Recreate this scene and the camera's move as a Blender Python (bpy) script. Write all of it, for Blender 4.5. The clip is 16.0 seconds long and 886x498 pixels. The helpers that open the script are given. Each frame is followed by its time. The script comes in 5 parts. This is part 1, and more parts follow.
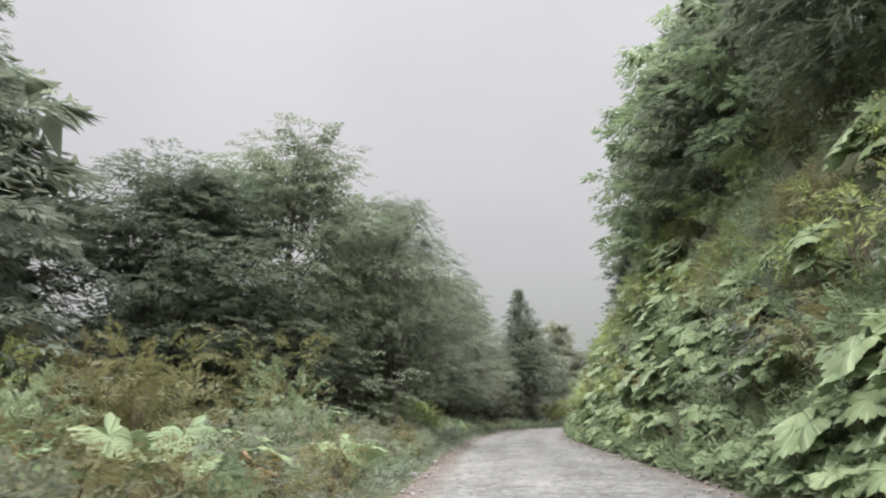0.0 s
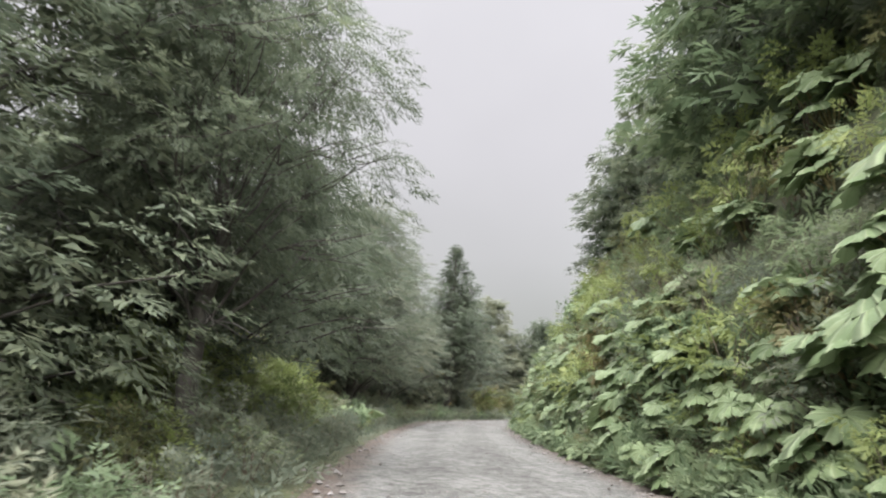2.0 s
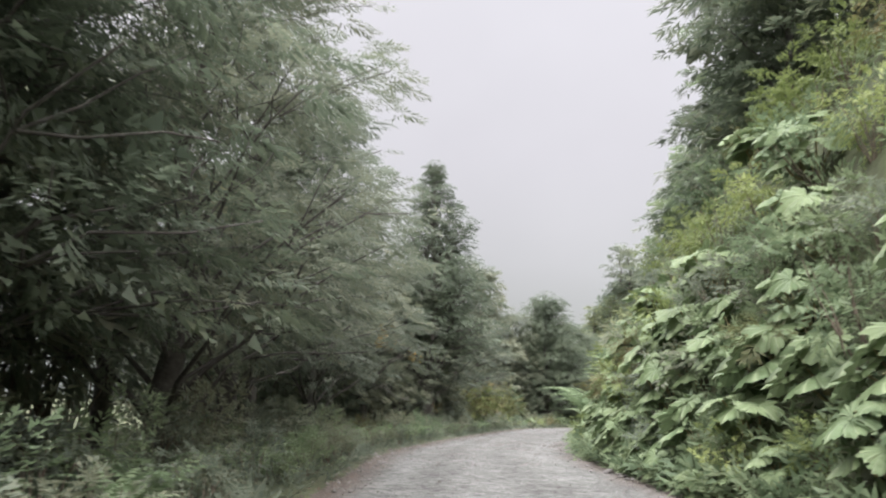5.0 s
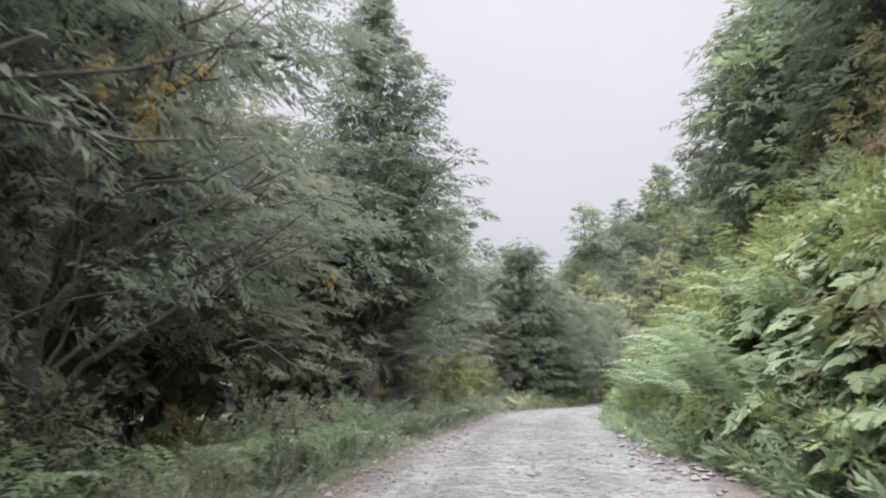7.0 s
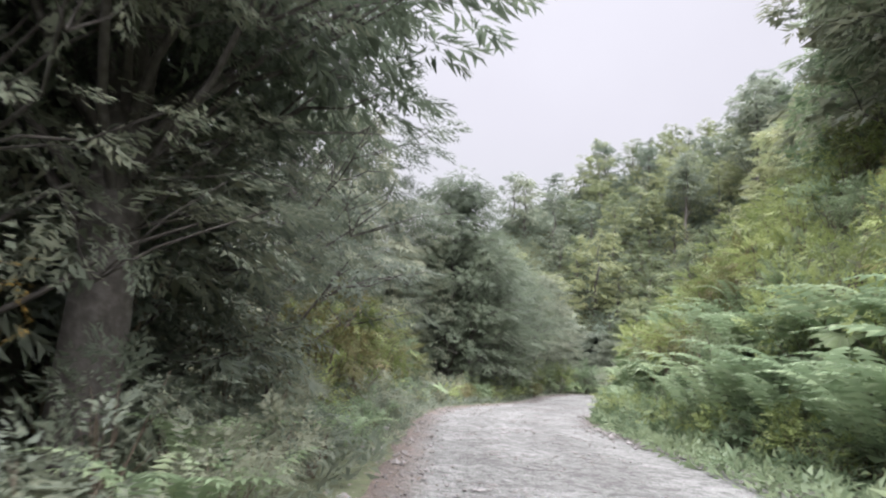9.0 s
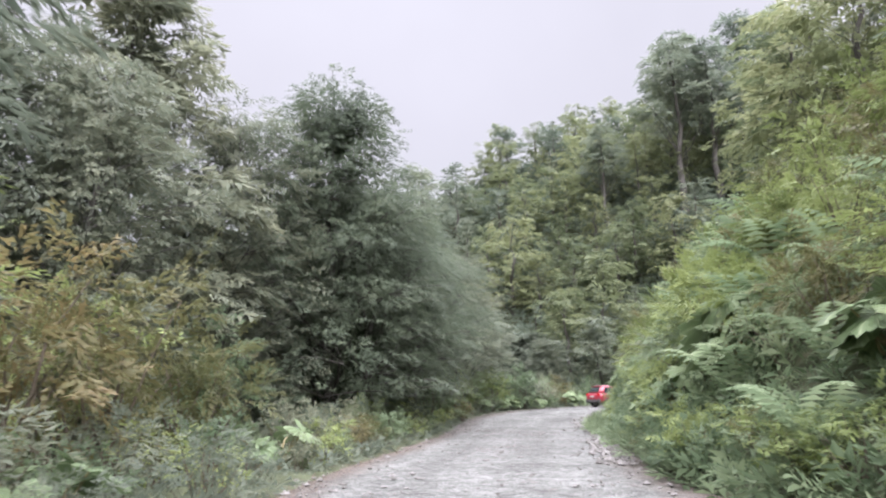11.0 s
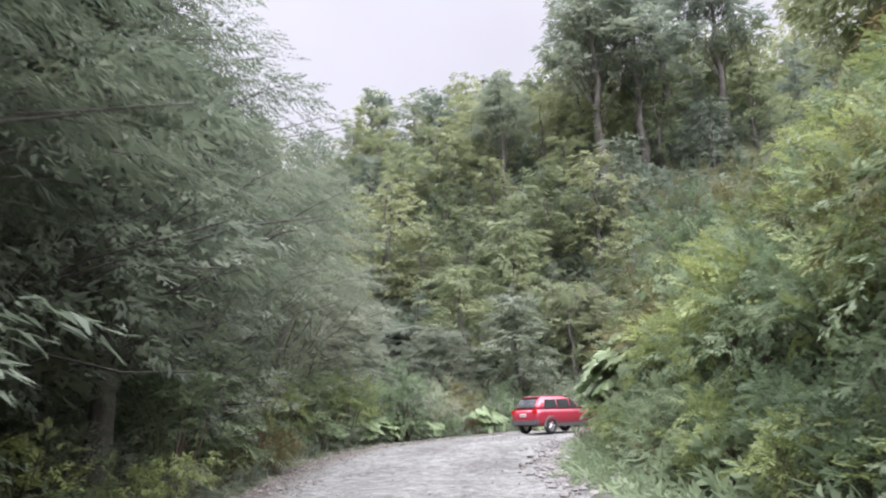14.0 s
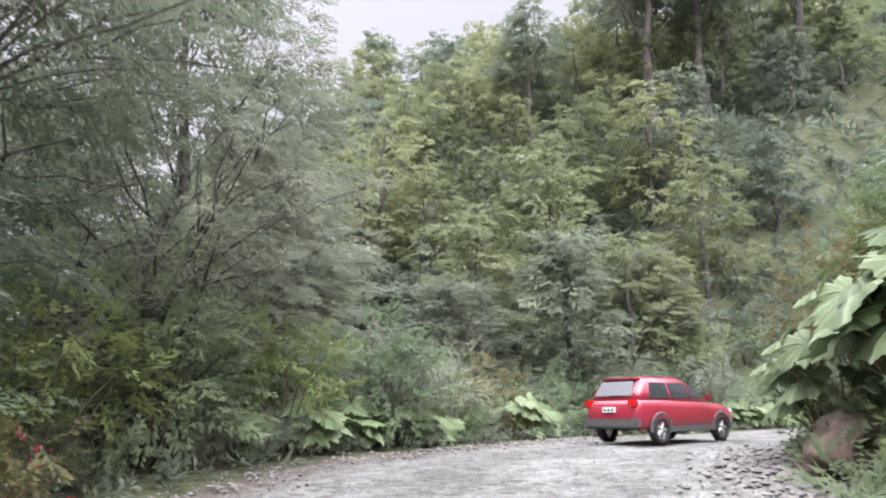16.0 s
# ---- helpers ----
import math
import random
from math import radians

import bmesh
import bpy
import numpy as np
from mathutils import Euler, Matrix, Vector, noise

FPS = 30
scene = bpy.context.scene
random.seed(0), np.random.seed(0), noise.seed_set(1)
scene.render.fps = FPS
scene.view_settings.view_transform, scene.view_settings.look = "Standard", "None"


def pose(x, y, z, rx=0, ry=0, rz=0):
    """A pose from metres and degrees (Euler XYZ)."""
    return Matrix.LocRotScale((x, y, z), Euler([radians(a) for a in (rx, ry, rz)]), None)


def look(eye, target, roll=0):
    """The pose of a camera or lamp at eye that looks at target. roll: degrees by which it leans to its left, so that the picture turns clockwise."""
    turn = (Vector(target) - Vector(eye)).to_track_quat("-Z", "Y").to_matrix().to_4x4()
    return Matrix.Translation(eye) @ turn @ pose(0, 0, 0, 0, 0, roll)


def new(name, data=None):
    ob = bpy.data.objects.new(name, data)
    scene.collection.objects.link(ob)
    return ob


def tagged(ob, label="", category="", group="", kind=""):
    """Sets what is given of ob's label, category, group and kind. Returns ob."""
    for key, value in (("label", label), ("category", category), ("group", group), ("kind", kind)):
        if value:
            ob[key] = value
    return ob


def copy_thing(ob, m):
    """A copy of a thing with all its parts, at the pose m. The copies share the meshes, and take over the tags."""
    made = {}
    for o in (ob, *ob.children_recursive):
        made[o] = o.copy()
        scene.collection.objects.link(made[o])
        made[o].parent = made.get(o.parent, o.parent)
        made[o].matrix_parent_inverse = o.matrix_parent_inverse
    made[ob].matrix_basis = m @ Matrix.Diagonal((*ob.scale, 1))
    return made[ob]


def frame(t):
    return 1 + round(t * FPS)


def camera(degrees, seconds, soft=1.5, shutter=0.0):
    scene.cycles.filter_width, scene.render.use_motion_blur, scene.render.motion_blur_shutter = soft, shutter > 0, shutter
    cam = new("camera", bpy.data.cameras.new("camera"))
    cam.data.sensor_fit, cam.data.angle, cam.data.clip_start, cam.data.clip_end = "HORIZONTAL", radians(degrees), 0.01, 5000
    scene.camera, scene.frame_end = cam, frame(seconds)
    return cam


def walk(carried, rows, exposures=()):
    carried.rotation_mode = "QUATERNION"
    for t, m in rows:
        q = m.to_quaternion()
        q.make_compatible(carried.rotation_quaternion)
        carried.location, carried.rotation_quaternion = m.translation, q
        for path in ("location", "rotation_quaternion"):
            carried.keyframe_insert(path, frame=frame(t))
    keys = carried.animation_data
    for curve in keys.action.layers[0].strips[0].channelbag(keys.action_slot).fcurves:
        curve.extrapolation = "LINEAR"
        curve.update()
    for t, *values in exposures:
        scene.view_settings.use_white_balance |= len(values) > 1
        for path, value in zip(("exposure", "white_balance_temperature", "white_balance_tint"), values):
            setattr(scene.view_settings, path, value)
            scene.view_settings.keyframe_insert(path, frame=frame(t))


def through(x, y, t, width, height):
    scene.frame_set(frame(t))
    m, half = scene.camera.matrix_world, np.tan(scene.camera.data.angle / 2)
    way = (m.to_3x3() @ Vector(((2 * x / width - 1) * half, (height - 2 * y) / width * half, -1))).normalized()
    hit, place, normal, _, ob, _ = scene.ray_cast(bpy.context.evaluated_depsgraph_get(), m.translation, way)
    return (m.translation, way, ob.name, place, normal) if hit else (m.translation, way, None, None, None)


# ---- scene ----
cam = camera(63.3, 16.0, soft=2.1, shutter=0.15)

PATH = [
    (0, (0.228, -0.115, 1.4), (0.196, 1.832, 1.855), -0.1),
    (0.5, (0.167, 4.754, 1.4), (0.209, 6.704, 1.839), 1.1),
    (1, (0.232, 9.781, 1.4), (0.329, 11.734, 1.82), 2.4),
    (1.5, (0.472, 14.552, 1.4), (0.61, 16.505, 1.812), 3.4),
    (2, (0.84, 19.353, 1.4), (1.005, 21.302, 1.819), 4.3),
    (2.5, (1.177, 23.88, 1.4), (1.355, 25.825, 1.832), 4.7),
    (3, (1.492, 28.653, 1.4), (1.677, 30.594, 1.848), 4.6),
    (3.5, (1.804, 33.339, 1.4), (1.996, 35.277, 1.856), 4.3),
    (4, (2.202, 38.043, 1.4), (2.402, 39.98, 1.856), 3.6),
    (6.5, (4.88, 61.156, 1.4), (5.233, 63.085, 1.792), -0.6),
    (7, (5.617, 65.892, 1.4), (6.027, 67.81, 1.787), 0.3),
    (7.5, (6.374, 70.613, 1.4), (6.844, 72.522, 1.771), 1.9),
    (8, (7.386, 75.218, 1.4), (7.919, 77.114, 1.748), 3.6),
    (8.5, (8.327, 79.749, 1.4), (8.926, 81.628, 1.731), 5.1),
    (11, (16.938, 101.471, 1.4), (17.857, 103.198, 1.816), -0.3),
    (11.5, (19.052, 105.421, 1.4), (20.049, 107.102, 1.826), -1.6),
    (12, (21.502, 109.465, 1.4), (22.565, 111.102, 1.835), -2.5),
    (12.5, (23.864, 113.06, 1.4), (24.983, 114.657, 1.846), -2.8),
    (13, (25.952, 116.302, 1.4), (27.117, 117.859, 1.865), -2.5),
    (13.5, (28.312, 119.51, 1.4), (29.507, 121.042, 1.875), -2.2),
    (14, (30.554, 122.54, 1.4), (31.765, 124.059, 1.877), -1.5),
    (14.5, (32.633, 125.528, 1.4), (33.853, 127.041, 1.871), -0.7),
    (15, (34.86, 128.585, 1.4), (36.084, 130.097, 1.865), -0.1),
    (15.5, (37.072, 131.586, 1.4), (38.293, 133.101, 1.863), 0.3),
    (16, (39.222, 134.598, 1.4), (40.433, 136.119, 1.87), 0.5),
]
walk(cam, [(t, look(eye, target, roll)) for t, eye, target, roll in PATH], exposures=((0.0, 0.0, 6430, 13.5), (2.0, 0.1, 6410, 14), (3.0, 0.2, 6400, 14), (4.2, 0.14, 6390, 14.5), (7.0, 0.22, 6200, 17.5), (8.5, 0.32, 6180, 18), (11.0, 0.25, 6060, 20), (13.5, 0.28, 6060, 20.5), (16.0, 0.34, 6110, 20)))

# ---- sky and light: bright overcast, low cloud ----
world = bpy.data.worlds.new("overcast_sky")
scene.world = world
world.use_nodes = True
wn, wl = world.node_tree.nodes, world.node_tree.links
wn.clear()
w_out = wn.new("ShaderNodeOutputWorld")
w_bg = wn.new("ShaderNodeBackground")
w_geo = wn.new("ShaderNodeTexCoord")
w_sep = wn.new("ShaderNodeSeparateXYZ")
w_ramp = wn.new("ShaderNodeValToRGB")
w_noise = wn.new("ShaderNodeTexNoise")
w_mix = wn.new("ShaderNodeMix")
w_mix.data_type, w_mix.blend_type = "RGBA", "MULTIPLY"
w_mix.inputs["Factor"].default_value = 1.0
w_nr = wn.new("ShaderNodeMapRange")
w_sky = wn.new("ShaderNodeTexSky")
w_sky.sky_type, w_sky.sun_disc = "NISHITA", False
w_sky.sun_elevation, w_sky.sun_rotation = radians(42), radians(187)
w_sky.air_density, w_sky.dust_density = 1.0, 6.0
w_veil = wn.new("ShaderNodeMix")
w_veil.data_type = "RGBA"
w_veil.inputs["Factor"].default_value = 0.97
w_dim = wn.new("ShaderNodeMix")
w_dim.data_type, w_dim.blend_type = "RGBA", "MULTIPLY"
w_dim.inputs["Factor"].default_value = 1.0
w_dim.inputs["B"].default_value = (0.1, 0.1, 0.1, 1)
wl.new(w_geo.outputs["Generated"], w_sep.inputs[0])
wl.new(w_sep.outputs["Z"], w_ramp.inputs["Fac"])
el = w_ramp.color_ramp.elements
el[0].position, el[0].color = 0.0, (0.40, 0.43, 0.40, 1)
el[1].position, el[1].color = 1.0, (7.0, 7.05, 7.2, 1)
for p, c in ((0.10, (0.47, 0.49, 0.46)), (0.20, (0.60, 0.61, 0.60)), (0.34, (0.68, 0.68, 0.69)), (0.55, (0.75, 0.75, 0.765)), (0.61, (1.9, 1.91, 1.94)), (0.72, (5.0, 5.02, 5.1)), (0.88, (6.4, 6.43, 6.55))):
    e = el.new(p)
    e.color = (*c, 1)
wl.new(w_geo.outputs["Generated"], w_noise.inputs["Vector"])
w_noise.inputs["Scale"].default_value, w_noise.inputs["Detail"].default_value = 2.2, 4.0
wl.new(w_noise.outputs["Fac"], w_nr.inputs["Value"])
w_nr.inputs["From Min"].default_value, w_nr.inputs["From Max"].default_value = 0.3, 0.7
w_nr.inputs["To Min"].default_value, w_nr.inputs["To Max"].default_value = 0.94, 1.06
wl.new(w_ramp.outputs["Color"], w_mix.inputs["A"])
wl.new(w_nr.outputs["Result"], w_mix.inputs["B"])
wl.new(w_sky.outputs["Color"], w_dim.inputs["A"])
wl.new(w_dim.outputs["Result"], w_veil.inputs["A"])
wl.new(w_mix.outputs["Result"], w_veil.inputs["B"])
wl.new(w_veil.outputs["Result"], w_bg.inputs["Color"])
w_bg.inputs["Strength"].default_value = 1.0
wl.new(w_bg.outputs[0], w_out.inputs[0])

sun = new("sun", bpy.data.lights.new("sun", "SUN"))
sun.data.energy, sun.data.angle, sun.data.color = 8.4, radians(70), (1.0, 0.99, 0.985)
sun.matrix_world = look((0, 0, 80), (4, 32, 51))


# ---- helpers of this scene ----
rng = np.random.default_rng(11)


def material(name, rough=0.6, spec=0.4):
    mat = bpy.data.materials.new(name)
    mat.use_nodes = True
    nt = mat.node_tree
    bs = nt.nodes["Principled BSDF"]
    bs.inputs["Roughness"].default_value = rough
    bs.inputs["Specular IOR Level"].default_value = spec
    return mat, nt.nodes, nt.links, bs


def ramp(nodes, stops):
    r = nodes.new("ShaderNodeValToRGB")
    e = r.color_ramp.elements
    e[0].position, e[0].color = stops[0][0], (*stops[0][1], 1)
    e[1].position, e[1].color = stops[-1][0], (*stops[-1][1], 1)
    for p, c in stops[1:-1]:
        k = e.new(p)
        k.color = (*c, 1)
    return r


def leaf_material(name, stops, patch=0.35, gloss=0.48, through=0.5, each=0.38):
    """Leaves: each leaf has its own tone, each plant its own shift, with broad patches of lighter young growth."""
    mat, n, l, bs = material(name, gloss, 0.2)
    geo, obi, pos = n.new("ShaderNodeNewGeometry"), n.new("ShaderNodeObjectInfo"), n.new("ShaderNodeTexNoise")
    pos.inputs["Scale"].default_value, pos.inputs["Detail"].default_value = patch, 3.0
    l.new(geo.outputs["Position"], pos.inputs["Vector"])
    a = n.new("ShaderNodeMath")
    a.operation, a.inputs[1].default_value = "MULTIPLY", 0.2
    l.new(geo.outputs["Random Per Island"], a.inputs[0])
    b = n.new("ShaderNodeMath")
    b.operation, b.inputs[1].default_value = "MULTIPLY_ADD", each
    l.new(obi.outputs["Random"], b.inputs[0])
    l.new(a.outputs[0], b.inputs[2])
    c = n.new("ShaderNodeMath")
    c.operation, c.inputs[1].default_value = "MULTIPLY_ADD", 0.55
    l.new(pos.outputs["Fac"], c.inputs[0])
    l.new(b.outputs[0], c.inputs[2])
    r = ramp(n, stops)
    l.new(c.outputs[0], r.inputs["Fac"])
    l.new(r.outputs["Color"], bs.inputs["Base Color"])
    tr, mix, out = n.new("ShaderNodeBsdfTranslucent"), n.new("ShaderNodeMixShader"), n["Material Output"]
    l.new(r.outputs["Color"], tr.inputs["Color"])
    mix.inputs[0].default_value = through
    l.new(bs.outputs[0], mix.inputs[1])
    l.new(tr.outputs[0], mix.inputs[2])
    l.new(mix.outputs[0], out.inputs[0])
    return mat


def rock_like(name, stops, scale, bump, rough=0.9, island=0.0):
    mat, n, l, bs = material(name, rough, 0.25)
    geo = n.new("ShaderNodeNewGeometry")
    big, fine = n.new("ShaderNodeTexNoise"), n.new("ShaderNodeTexNoise")
    big.inputs["Scale"].default_value, big.inputs["Detail"].default_value = scale * 0.12, 5.0
    fine.inputs["Scale"].default_value, fine.inputs["Detail"].default_value = scale, 8.0
    l.new(geo.outputs["Position"], big.inputs["Vector"])
    l.new(geo.outputs["Position"], fine.inputs["Vector"])
    m = n.new("ShaderNodeMath")
    m.operation, m.inputs[1].default_value = "MULTIPLY_ADD", 0.5
    h = n.new("ShaderNodeMath")
    h.operation, h.inputs[1].default_value = "MULTIPLY", 0.5
    l.new(fine.outputs["Fac"], h.inputs[0])
    l.new(big.outputs["Fac"], m.inputs[0])
    l.new(h.outputs[0], m.inputs[2])
    last = m
    if island:
        k = n.new("ShaderNodeMath")
        k.operation, k.inputs[1].default_value = "MULTIPLY_ADD", island
        l.new(geo.outputs["Random Per Island"], k.inputs[0])
        l.new(m.outputs[0], k.inputs[2])
        last = k
    r = ramp(n, stops)
    l.new(last.outputs[0], r.inputs["Fac"])
    l.new(r.outputs["Color"], bs.inputs["Base Color"])
    bp = n.new("ShaderNodeBump")
    bp.inputs["Strength"].default_value, bp.inputs["Distance"].default_value = 0.8, bump
    l.new(fine.outputs["Fac"], bp.inputs["Height"])
    l.new(bp.outputs[0], bs.inputs["Normal"])
    return mat


def plain(name, colour, rough=0.5, metal=0.0, spec=0.5, coat=0.0):
    mat, n, l, bs = material(name, rough, spec)
    bs.inputs["Base Color"].default_value = (*colour, 1)
    bs.inputs["Metallic"].default_value = metal
    bs.inputs["Coat Weight"].default_value = coat
    return mat


def mesh_np(name, verts, faces, mat, smooth=False):
    """A mesh from arrays; all faces have as many corners."""
    verts, faces = np.asarray(verts, np.float32), np.asarray(faces, np.int32)
    me = bpy.data.meshes.new(name)
    k = faces.shape[1]
    me.vertices.add(len(verts))
    me.vertices.foreach_set("co", verts.ravel())
    me.loops.add(faces.size)
    me.loops.foreach_set("vertex_index", faces.ravel())
    me.polygons.add(len(faces))
    me.polygons.foreach_set("loop_start", np.arange(0, faces.size, k, dtype=np.int32))
    me.polygons.foreach_set("use_smooth", np.full(len(faces), smooth))
    me.update(calc_edges=True)
    me.validate()
    me.materials.append(mat)
    return me


def part(name, me, parent, label=""):
    ob = new(name, me)
    ob.parent = parent
    return tagged(ob, label)


def thing(name, label, category, group=""):
    return tagged(new(name), label, category, group)


def tube(points, radii, sides=7):
    """Rings along a bent, tapering limb, as quads."""
    p, r = np.asarray(points, float), np.asarray(radii, float)
    d = np.gradient(p, axis=0)
    d /= np.linalg.norm(d, axis=1, keepdims=True)
    ref = np.where(np.abs(d[:, 2:3]) > 0.9, [[1.0, 0, 0]], [[0, 0, 1.0]])
    u = np.cross(d, ref)
    u /= np.linalg.norm(u, axis=1, keepdims=True)
    w = np.cross(d, u)
    a = np.linspace(0, 2 * np.pi, sides, endpoint=False)
    v = p[:, None] + r[:, None, None] * (np.cos(a)[None, :, None] * u[:, None] + np.sin(a)[None, :, None] * w[:, None])
    i, j = np.meshgrid(np.arange(len(p) - 1), np.arange(sides), indexing="ij")
    f = np.stack([i * sides + j, i * sides + (j + 1) % sides, (i + 1) * sides + (j + 1) % sides, (i + 1) * sides + j], -1)
    return v.reshape(-1, 3), f.reshape(-1, 4)


def joined(pieces):
    vs, fs, at = [], [], 0
    for v, f in pieces:
        vs.append(v)
        fs.append(np.asarray(f) + at)
        at += len(v)
    return np.concatenate(vs), np.concatenate(fs)


def bowed(a, b, sag, n, r):
    """Points from a to b with a bend and a little wander."""
    t = np.linspace(0, 1, n)[:, None]
    p = np.asarray(a) + (np.asarray(b) - np.asarray(a)) * t
    p[:, 2] += (sag * 4 * t * (1 - t))[:, 0]
    p[1:-1] += r.normal(0, 0.03, (n - 2, 3)) * np.linalg.norm(np.asarray(b) - np.asarray(a))
    return p


def spray_leaves(n, leaf, r, spread=0.42, narrow=0.4):
    """One flat, feathery spray along a twig of length 1: leafy side shoots in two rows, longest in the middle, all drooping a little."""
    p = (np.arange(n) + r.uniform(0.2, 0.8, n)) / n
    side = np.where(np.arange(n) % 2, 1.0, -1.0)
    base = np.stack([p * 0.85, side * r.uniform(0, 0.5, n) * spread * (1.05 - p), -0.10 * p**2 + r.normal(0, 0.03, n)], 1)
    ang = side * (1.0 - 0.55 * p) + r.normal(0, 0.32, n)
    size = leaf * (0.7 + 0.9 * np.sin(np.pi * (0.2 + 0.75 * p))) * r.uniform(0.5, 1.3, n)
    d = np.stack([np.cos(ang), np.sin(ang), r.normal(-0.22, 0.16, n)], 1)
    d /= np.linalg.norm(d, axis=1, keepdims=True)
    w = np.cross(d, np.stack([r.normal(0, 0.13, n), r.normal(0, 0.13, n), np.ones(n)], 1))
    w /= np.linalg.norm(w, axis=1, keepdims=True)
    s = size[:, None]
    v = np.stack([base + w * s * narrow * 0.18, base + d * s, base + d * s * 0.42 - w * s * narrow * 0.62], 1)
    flip = r.uniform(0, 1, n) < 0.5
    v[flip] = np.stack([base, base + d * s * 0.4 + w * s * narrow * 0.62, base + d * s - w * s * narrow * 0.1], 1)[flip]
    return v


def leaf_mass(origins, dirs, scales, n, leaf, r, narrow=0.42, flat=0.24, kinds=6):
    """Many sprays: origins, outward directions and lengths; the sprays lie roughly level."""
    k = len(origins)
    kit = np.stack([spray_leaves(n, leaf, r, narrow=narrow) for _ in range(kinds)])
    a = dirs / np.linalg.norm(dirs, axis=1, keepdims=True)
    up = np.stack([r.normal(0, flat, k), r.normal(0, flat, k), np.ones(k)], 1)
    b = np.cross(up, a)
    b /= np.linalg.norm(b, axis=1, keepdims=True) + 1e-9
    c = np.cross(a, b)
    m = np.stack([a, b, c], 1) * np.asarray(scales)[:, None, None]
    v = np.einsum("knij,kjl->knil", kit[r.integers(0, kinds, k)], m) + np.asarray(origins)[:, None, None]
    v = v.reshape(-1, 3)
    return v, np.arange(len(v)).reshape(-1, 3)


def profile(kind, u):
    if kind == "dome":
        return np.sqrt(np.clip(1 - (np.clip(u - 0.3, 0, 1) / 0.72) ** 2, 0.02, 1)) * np.clip(0.55 + u * 2.0, 0, 1) * (1 - 0.25 * np.clip((u - 0.55) / 0.45, 0, 1))
    if kind == "spire":
        return np.clip(1.02 - u, 0.02, 1) ** 0.85
    if kind == "tall":
        return np.clip(np.sin(np.clip(u * 0.88 + 0.13, 0, 1) * np.pi), 0.1, 1) ** 0.7
    return np.sqrt(np.clip(1 - (2 * u - 0.8) ** 2 / 1.6, 0.05, 1))


def tree_parts(kind, height, radius, boughs, sprays, leaves, leaf, seed, low=0.1, spray_len=0.9, open_=0.0, core=0, twigs=4, narrow=0.34, hang=0.45):
    """Wood (trunk with limbs) and leaves of one tree, standing on its origin."""
    r = np.random.default_rng(seed)
    top = np.array([r.normal(0, 0.25), r.normal(0, 0.25), height * 0.95])
    n = 9
    t = np.linspace(0, 1, n)[:, None]
    axis = t * top + np.concatenate([r.normal(0, 0.05 * radius, (n, 2)) * np.sin(t * np.pi), np.zeros((n, 1))], 1)
    axis[0, 2] = -0.4
    r0 = height * 0.017 + 0.05
    wood, limbs, fine_wood = tube(axis, r0 * (1.25 - 1.17 * t[:, 0] ** 0.8), 8), [], []
    og, dr, sc = [], [], []
    u = low + (1 - low) * (np.arange(boughs) + r.uniform(0, 1, boughs)) / boughs
    az = np.arange(boughs) * 2.4 + r.normal(0, 0.35, boughs)
    for ui, ai in zip(u, az):
        rad = radius * profile(kind, ui) * r.uniform(0.45, 0.9)
        c = np.array([np.cos(ai) * rad, np.sin(ai) * rad, ui * height])
        at = np.array([np.interp(max(ui * 0.95 - 0.1 - 0.12 * rad / radius, 0.06), t[:, 0], axis[:, i]) for i in range(3)])
        c[:2] += at[:2] * 0.8
        lr = max(r0 * 0.3 * (1.1 - ui), 0.02)
        limbs.append(tube(bowed(at, c * [1.02, 1.02, 1.0], 0.06 * rad, 5, r), np.linspace(lr, lr * 0.25, 5), 5 if twigs else 3))
        ext = (0.32 + 0.16 * (1 - ui)) * radius * r.uniform(0.8, 1.35)
        if kind == "spire":
            ext *= float(np.clip(profile(kind, ui), 0.1, 0.62))
        k = int(sprays * r.uniform(0.7, 1.3))
        g = r.normal(0, 1, (k, 3))
        g /= np.linalg.norm(g, axis=1, keepdims=True)
        g *= (r.uniform(0.25, 1, k) ** 0.45)[:, None]
        o = c + g * [ext, ext, ext * (0.27 if kind != "spire" else 0.3)]
        o[:, 2] -= 0.16 * ext * (g[:, 0] ** 2 + g[:, 1] ** 2)
        out = g * [1, 1, 0.3] + np.array([np.cos(ai), np.sin(ai), 0.0]) * 0.6 + [0, 0, 0.06]
        out[:, 2] -= r.uniform(0.0, hang, k)
        for e in o[np.argsort(-np.linalg.norm(g, axis=1))[:twigs]]:
            fine_wood.append(tube(bowed(at * 0.3 + c * 0.7, e, 0.05, 4, r), np.linspace(lr * 0.4, 0.01, 4), 4))
        og.append(o)
        dr.append(out)
        sc.append(spray_len * r.uniform(0.6, 1.25, k) * (min(1.0, 0.35 + profile(kind, ui)) if kind == "spire" else 1.0))
    og, dr, sc = np.concatenate(og), np.concatenate(dr), np.concatenate(sc)
    if open_:
        keep = r.uniform(0, 1, len(og)) > open_
        og, dr, sc = og[keep], dr[keep], sc[keep]
    crown = leaf_mass(og, dr, sc, leaves, leaf, r, narrow=narrow)
    if core:
        pick = r.integers(0, len(og), core)
        inner = og[pick] * np.c_[(r.uniform(0.3, 0.92, core)[:, None]).repeat(2, 1), np.full(core, 0.97)]
        crown = joined([crown, leaf_mass(inner, dr[pick], sc[pick], 8, leaf * 1.25, r, narrow=0.75, flat=0.5)])
    return wood, limbs, fine_wood, crown


